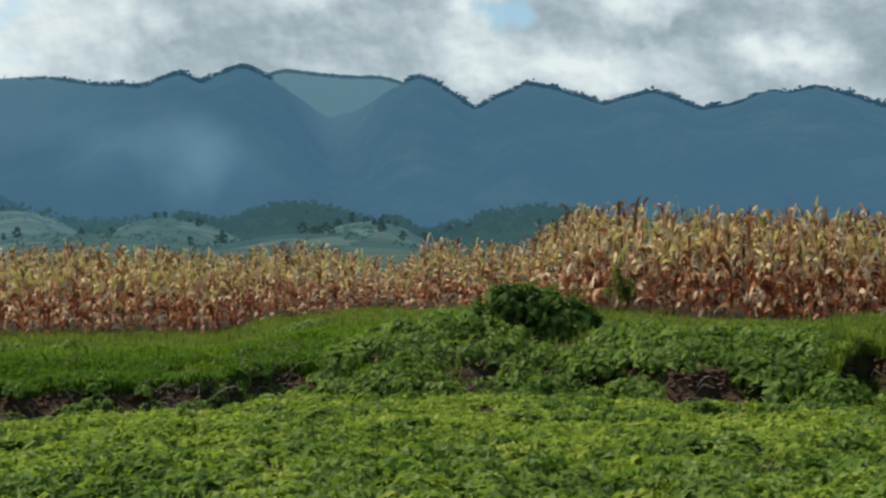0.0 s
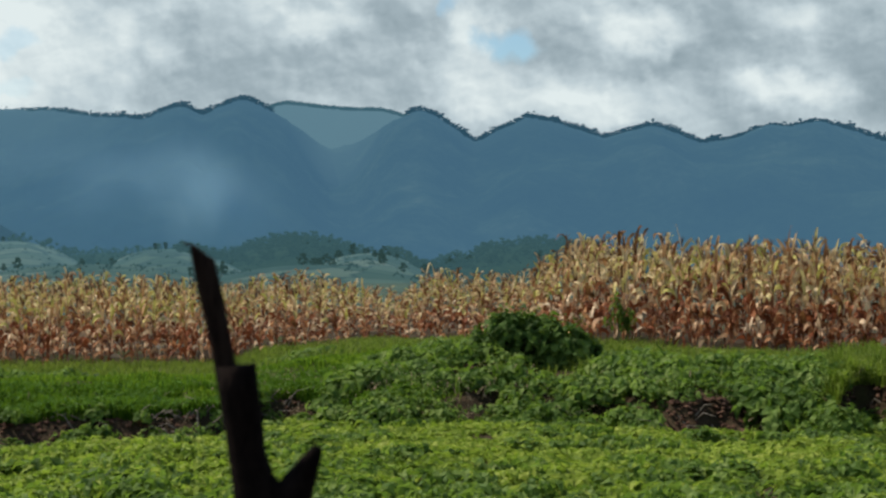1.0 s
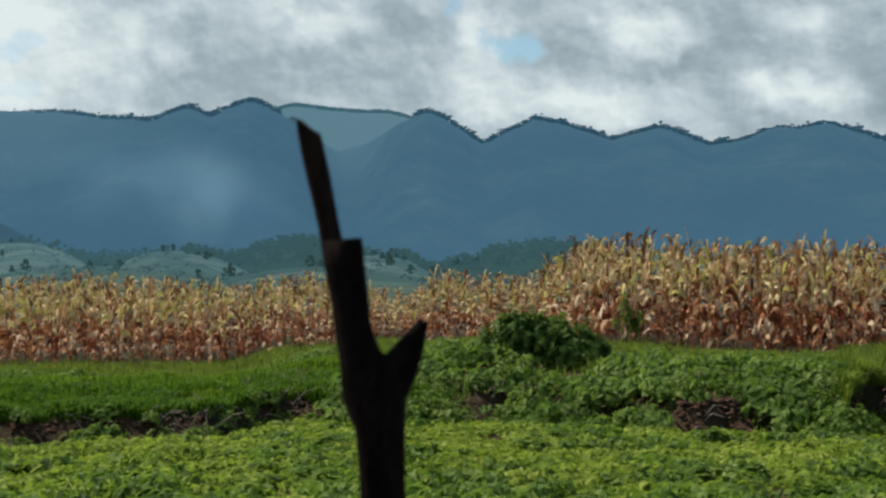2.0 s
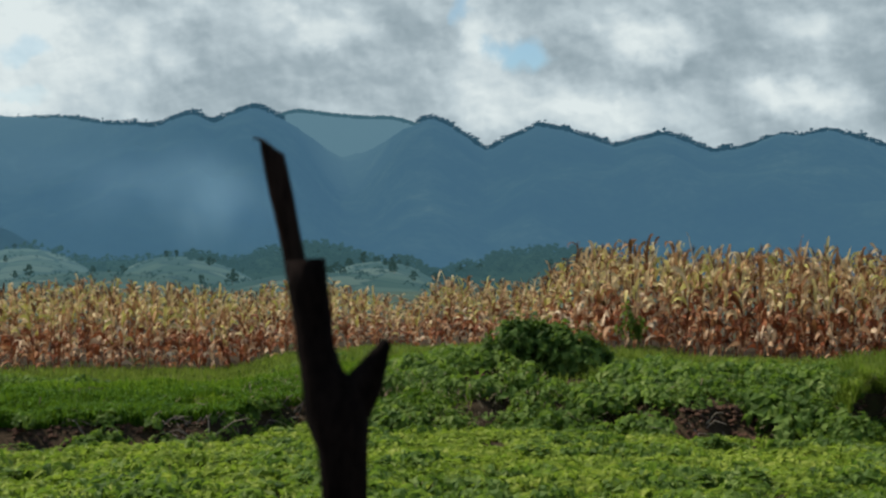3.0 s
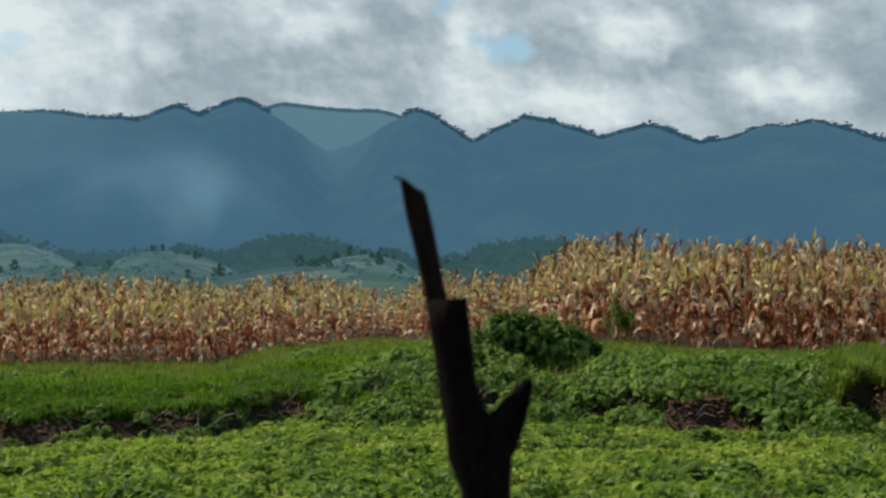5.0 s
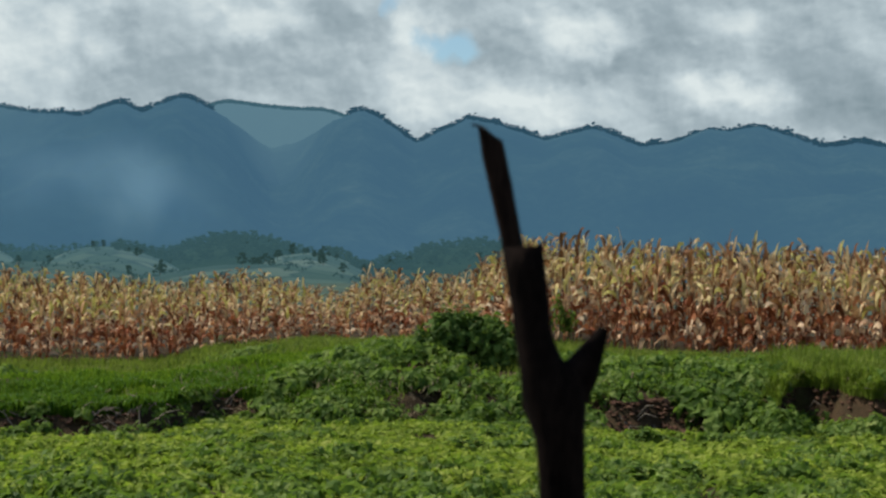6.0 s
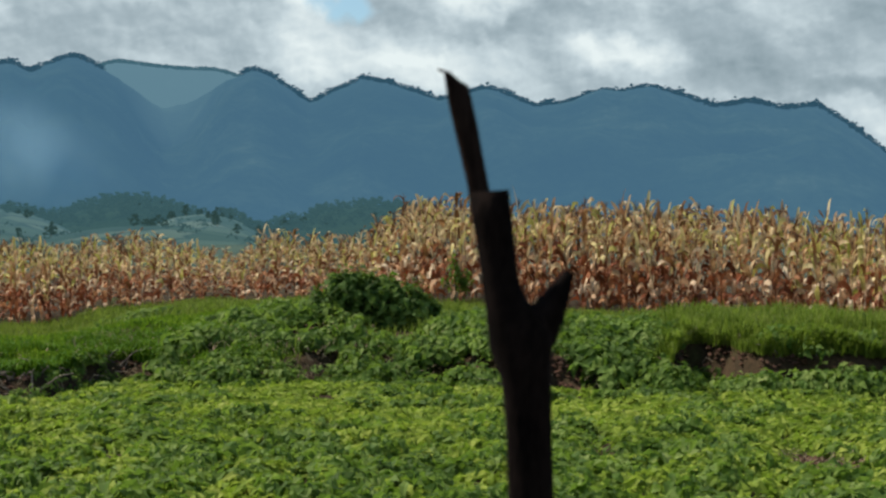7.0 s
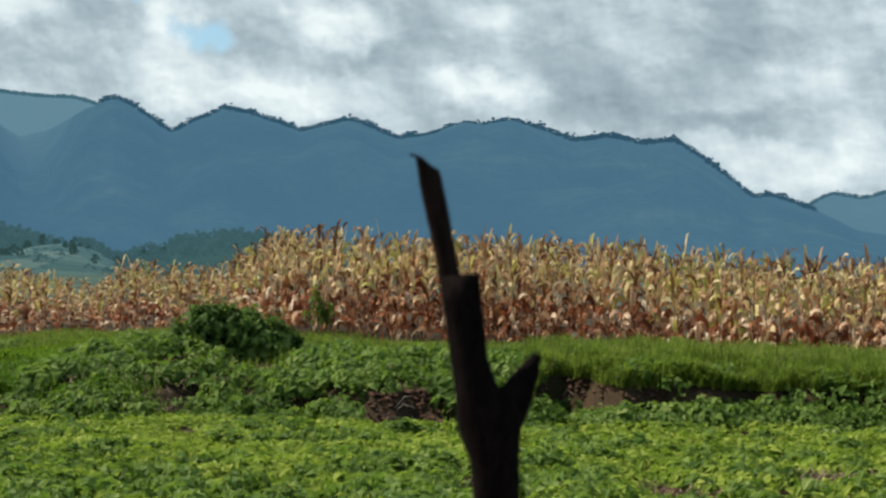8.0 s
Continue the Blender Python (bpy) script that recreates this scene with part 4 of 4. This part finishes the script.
def maize_kind(rng):
    """Meshes of one maize plant, 2 m tall: stalk, upper leaves, dry lower leaves, tassel, ear."""
    bend = Vector((rng.uniform(-0.08, 0.08), rng.uniform(-0.08, 0.08), 0))
    spine = [bend * (z / 2) ** 2 + Vector((rng.uniform(-0.008, 0.008), rng.uniform(-0.008, 0.008), z)) for z in (-0.05, 0.4, 0.8, 1.2, 1.55, 1.8)]
    stalk = tube(spine, [0.014, 0.014, 0.012, 0.010, 0.008, 0.005], 5)
    upper, lower = [], []
    turn = rng.uniform(0, 6.283)
    for i in range(12):
        z = 0.06 + 1.69 * i / 11
        turn += math.pi + rng.uniform(-0.7, 0.7)
        base = bend * (z / 2) ** 2 + Vector((0, 0, z))
        if z < rng.uniform(0.6, 1.2):
            lower.append(maize_leaf(rng, base, turn, rng.uniform(0.42, 0.68), rng.uniform(0.13, 0.18), rng.uniform(0.9, 1.4), rng.uniform(2.4, 4.8)))
        else:
            high = max((z - 0.8) / 0.95, 0.0)
            upper.append(maize_leaf(rng, base, turn, rng.uniform(0.45, 0.78) - 0.22 * high, rng.uniform(0.14, 0.19) - 0.06 * high,
                                    rng.uniform(1.1, 1.42), rng.uniform(1.8, 4.6) - 1.4 * high))
    top = spine[-1]
    tassel = [tube([top, top + Vector((0, 0, 0.24))], [0.006, 0.004], 4)]
    for _ in range(6):
        t, q = rng.uniform(0, 6.283), rng.uniform(0.05, 0.13)
        b = top + Vector((0, 0, rng.uniform(0.03, 0.10)))
        tassel.append(tube([b, b + Vector((math.cos(t) * q * 0.6, math.sin(t) * q * 0.6, 0.09)), b + Vector((math.cos(t) * q, math.sin(t) * q, 0.12))], [0.006, 0.006, 0.003], 3))
    t = rng.uniform(0, 6.283)
    b = bend * 0.2 + Vector((0, 0, rng.uniform(0.85, 1.05)))
    o = Vector((math.cos(t), math.sin(t), 0))
    ear = tube([b, b + o * 0.03 + Vector((0, 0, 0.05)), b + o * 0.06 + Vector((0, 0, 0.13)), b + o * 0.085 + Vector((0, 0, 0.22))], [0.012, 0.027, 0.024, 0.006], 6)
    return [("stalk", stalk, STALK)] + [("leaf", v, MAIZE_LEAF) for v in upper] + [("dry_leaf", v, MAIZE_LOW) for v in lower] + [("tassel", joined(tassel), TASSEL), ("ear", ear, HUSK)]


def maize_top(az):
    """Elevation of the crop's upper edge, from the eye."""
    return along(az, [(-16, -0.42), (-12.2, -0.12), (-9.4, -0.20), (-7.5, -0.48), (-5.6, -0.22), (-4.2, -0.14), (-2.6, -0.66), (-1.2, -0.86), (-0.5, -0.02), (1.3, -0.16), (2.9, -0.12), (3.9, 0.85),
                      (4.8, 1.46), (6.6, 1.34), (7.8, 1.20), (8.25, 0.80), (9.0, 1.24), (12.3, 1.20), (15, 1.04), (16.7, 0.92), (18.6, 0.68), (20.5, 0.43), (26, 0.30)])


def build_maize():
    rng = random.Random(41)
    kinds = [maize_kind(rng) for _ in range(8)]
    roots, joined_rest = [], {}
    count = 0
    for row in range(18):
        az = -17.6
        while az < 27.5:
            d = maize_edge(az) + row * 0.66 + rng.uniform(-0.12, 0.12)
            az += math.degrees(0.44 / d) * rng.uniform(0.7, 1.35)
            if rng.random() < 0.05:
                continue
            p = spot(az, d)
            if row:
                p.z = maize_ground(az) + 0.02 * row
            near = maize_edge(az) + 0.5
            tall = EYE + near * math.tan(radians(maize_top(az))) - maize_ground(az)
            tall *= 1 + rng.gauss(0, 0.065) - (0.10 if rng.random() < 0.10 else 0)
            tall *= 1 + 0.05 * wave(p.x, p.y, 1.1, 30.0)
            m = Matrix.Translation(p) @ Matrix.Rotation(rng.gauss(0, 0.05), 4, "X") @ Matrix.Rotation(rng.gauss(0, 0.06), 4, "Y") @ Matrix.Rotation(rng.uniform(0, 6.3), 4, "Z")
            s = max(tall, 0.8) / 2.18
            m = m @ Matrix.Diagonal((0.40 + 0.40 * s, 0.40 + 0.40 * s, s, 1))
            k = rng.randrange(8)
            if row < 2 and 0 <= count < 260 and rng.random() < 0.9:
                count += 1
                if len(roots) < 8:
                    k = len(roots)
                    root = new("maize_plant")
                    for name, shape, mat in kinds[k]:
                        part(name, mesh_of(name, *shape, mat), root)
                    tagged(root, "tall ripe maize plant with dry yellow-brown leaves", "maize plant", "standing maize")
                    root.matrix_basis = m
                    roots.append(root)
                else:
                    made = copy_thing(roots[k], Matrix.Identity(4))
                    made.matrix_basis = m
            else:
                for name, shape, mat in kinds[k]:
                    if row > 9 and name in ("dry_leaf", "ear"):
                        continue
                    v, f = shape
                    got = joined_rest.setdefault({"leaf": "foliage", "dry_leaf": "dry_foliage"}.get(name, name), ([], [], mat))
                    n = len(got[0])
                    got[0].extend([m @ q for q in v])
                    got[1].extend([tuple(i + n for i in g) for g in f])
    field = new("maize_field")
    for name, (v, f, mat) in joined_rest.items():
        part(name, mesh_of(name, v, f, mat), field)
    tagged(field, "dense rows of ripening yellow-brown maize behind the edge", "maize", kind="stuff")


build_maize()


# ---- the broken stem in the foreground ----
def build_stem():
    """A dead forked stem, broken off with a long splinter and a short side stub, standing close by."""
    k = 0.0000854  # metres per picture pixel at the stem's distance
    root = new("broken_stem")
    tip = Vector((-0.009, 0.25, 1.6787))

    # u, v: pixel offsets from the tip as the camera sees the stem
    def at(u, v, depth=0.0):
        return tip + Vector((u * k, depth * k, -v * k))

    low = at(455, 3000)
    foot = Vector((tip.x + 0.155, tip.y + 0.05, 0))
    rng = random.Random(3)

    def bark_tube(path, radii, sides=14):
        v, f = tube(path, radii, sides)
        out = []
        for i, p in enumerate(v):
            c = Vector(path[min(i // sides, len(path) - 1)])
            out.append(c + (p - c) * (1 + rng.uniform(-0.07, 0.07)))
        return out, f

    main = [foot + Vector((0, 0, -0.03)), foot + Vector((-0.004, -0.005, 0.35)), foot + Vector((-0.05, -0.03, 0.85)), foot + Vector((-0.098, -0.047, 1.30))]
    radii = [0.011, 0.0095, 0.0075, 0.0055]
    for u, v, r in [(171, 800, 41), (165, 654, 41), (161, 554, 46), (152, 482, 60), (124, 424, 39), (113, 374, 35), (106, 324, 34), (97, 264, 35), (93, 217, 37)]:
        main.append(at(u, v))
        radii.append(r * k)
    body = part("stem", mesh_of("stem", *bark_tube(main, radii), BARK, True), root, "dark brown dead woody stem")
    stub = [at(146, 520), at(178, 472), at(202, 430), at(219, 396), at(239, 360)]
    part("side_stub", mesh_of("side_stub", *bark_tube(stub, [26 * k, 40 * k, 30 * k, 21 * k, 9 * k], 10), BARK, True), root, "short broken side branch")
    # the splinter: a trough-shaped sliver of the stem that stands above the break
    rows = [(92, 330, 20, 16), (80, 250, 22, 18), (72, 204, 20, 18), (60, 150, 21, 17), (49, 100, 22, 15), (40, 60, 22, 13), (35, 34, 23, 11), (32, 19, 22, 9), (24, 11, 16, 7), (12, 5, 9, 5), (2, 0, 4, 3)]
    verts, faces, n = [], [], 9
    for u, v, half, thick in rows:
        for i in range(n):
            a = 2 * math.pi * i / n
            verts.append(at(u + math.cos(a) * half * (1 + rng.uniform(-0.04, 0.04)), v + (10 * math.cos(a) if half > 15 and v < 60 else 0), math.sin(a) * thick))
    for j in range(len(rows) - 1):
        for i in range(n):
            m = (i + 1) % n
            faces.append((j * n + i, j * n + m, (j + 1) * n + m, (j + 1) * n + i))
    faces.append(tuple((len(rows) - 1) * n + i for i in range(n)))
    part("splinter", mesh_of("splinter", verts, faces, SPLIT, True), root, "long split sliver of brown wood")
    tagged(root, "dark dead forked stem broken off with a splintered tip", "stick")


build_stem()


def build_twigs():
    """Dry roots and twigs that hang out of the bare bank."""
    rng = random.Random(51)
    for i in range(64):
        az = rng.choice([-9.3, -9.3, -9.8, -9.0, -11.5, -13.0, -7.5, -6.3, -5.0, 14.6, 17.8, 8.8]) + rng.uniform(-1.0, 1.0)
        p = spot(az, bank_foot(az) + rng.uniform(-0.1, 0.35))
        t = rng.uniform(0, 6.283)
        way = Vector((math.cos(t), math.sin(t) * 0.4, rng.uniform(-0.05, 0.5)))
        n = rng.uniform(0.18, 0.42)
        path = [Vector((0, 0, -0.02)), way * n * 0.5 + Vector((rng.uniform(-0.04, 0.04), 0, 0.05)), way * n]
        ob = new("dry_twig", mesh_of("dry_twig", *tube(path, [0.010, 0.008, 0.004], 5), TWIG))
        ob.location = p
        tagged(ob, "pale dry twig lying on the bare bank", "twig", "dry twigs on the bank")


build_twigs()


def build_clods():
    """Crumbling lumps of earth on the bare places."""
    rng = random.Random(61)
    pieces = []
    for a, r, wa, wr in BARE:
        for _ in range(int((800 if a > 0 else 260) * (1 if r > -1 else 0.2) * wa * wr) + 20):
            at_az = a + rng.uniform(-1, 1) * wa
            p = spot(at_az, bank_foot(at_az) + r + rng.uniform(-1, 1) * wr)
            if bare(p.x, p.y) < 0.5:
                continue
            size = rng.uniform(0.012, 0.042)
            ring = [Vector((math.cos(t) * rng.uniform(0.7, 1.2), math.sin(t) * rng.uniform(0.7, 1.2), rng.uniform(-0.2, 0.2))) * size for t in (0, 1.05, 2.1, 3.15, 4.2, 5.25)]
            pts = [p + q for q in ring] + [p + Vector((0, 0, size * rng.uniform(0.5, 0.9))), p - Vector((0, 0, size * 0.5))]
            pieces.append((pts, [(k, (k + 1) % 6, 6) for k in range(6)] + [((k + 1) % 6, k, 7) for k in range(6)]))
    tagged(new("earth_clods", mesh_of("earth_clods", *joined(pieces), CLOD)), "dry brown crumbling lumps of earth on the bank", "earth", kind="stuff")


build_clods()


def build_straw():
    """Dry straw and dead stems on the bare places of the field."""
    rng = random.Random(71)
    straw = Leaves()
    for a, r, wa, wr in BARE:
        if r > -2:
            continue
        for _ in range(int(120 * wa * wr)):
            at_az = a + rng.gauss(0, 0.6) * wa
            p = spot(at_az, bank_foot(at_az) + r + rng.gauss(0, 0.6) * wr) + Vector((0, 0, 0.01))
            t = rng.uniform(0, 6.283)
            straw.blade(p, Vector((math.cos(t), math.sin(t), 0)), rng.uniform(0.08, 0.24), rng.uniform(0.008, 0.014), rng.uniform(0.82, 0.95))
    for _ in range(1000):
        az = rng.uniform(-7, 6) if rng.random() < 0.7 else rng.uniform(-14, 26)
        p = spot(az, bank_foot(az) + rng.uniform(-0.1, 1.9)) + Vector((0, 0, rng.uniform(0.02, 0.16)))
        t = rng.uniform(0, 6.283)
        straw.blade(p, Vector((math.cos(t), math.sin(t) * 0.5, 0)), rng.uniform(0.15, 0.40), rng.uniform(0.008, 0.016), rng.uniform(0.84, 0.97))
    tagged(new("dry_straw", straw.mesh("dry_straw", STRAW)), "dry straw and dead vines over soil and bank", "straw", kind="stuff")


build_straw()
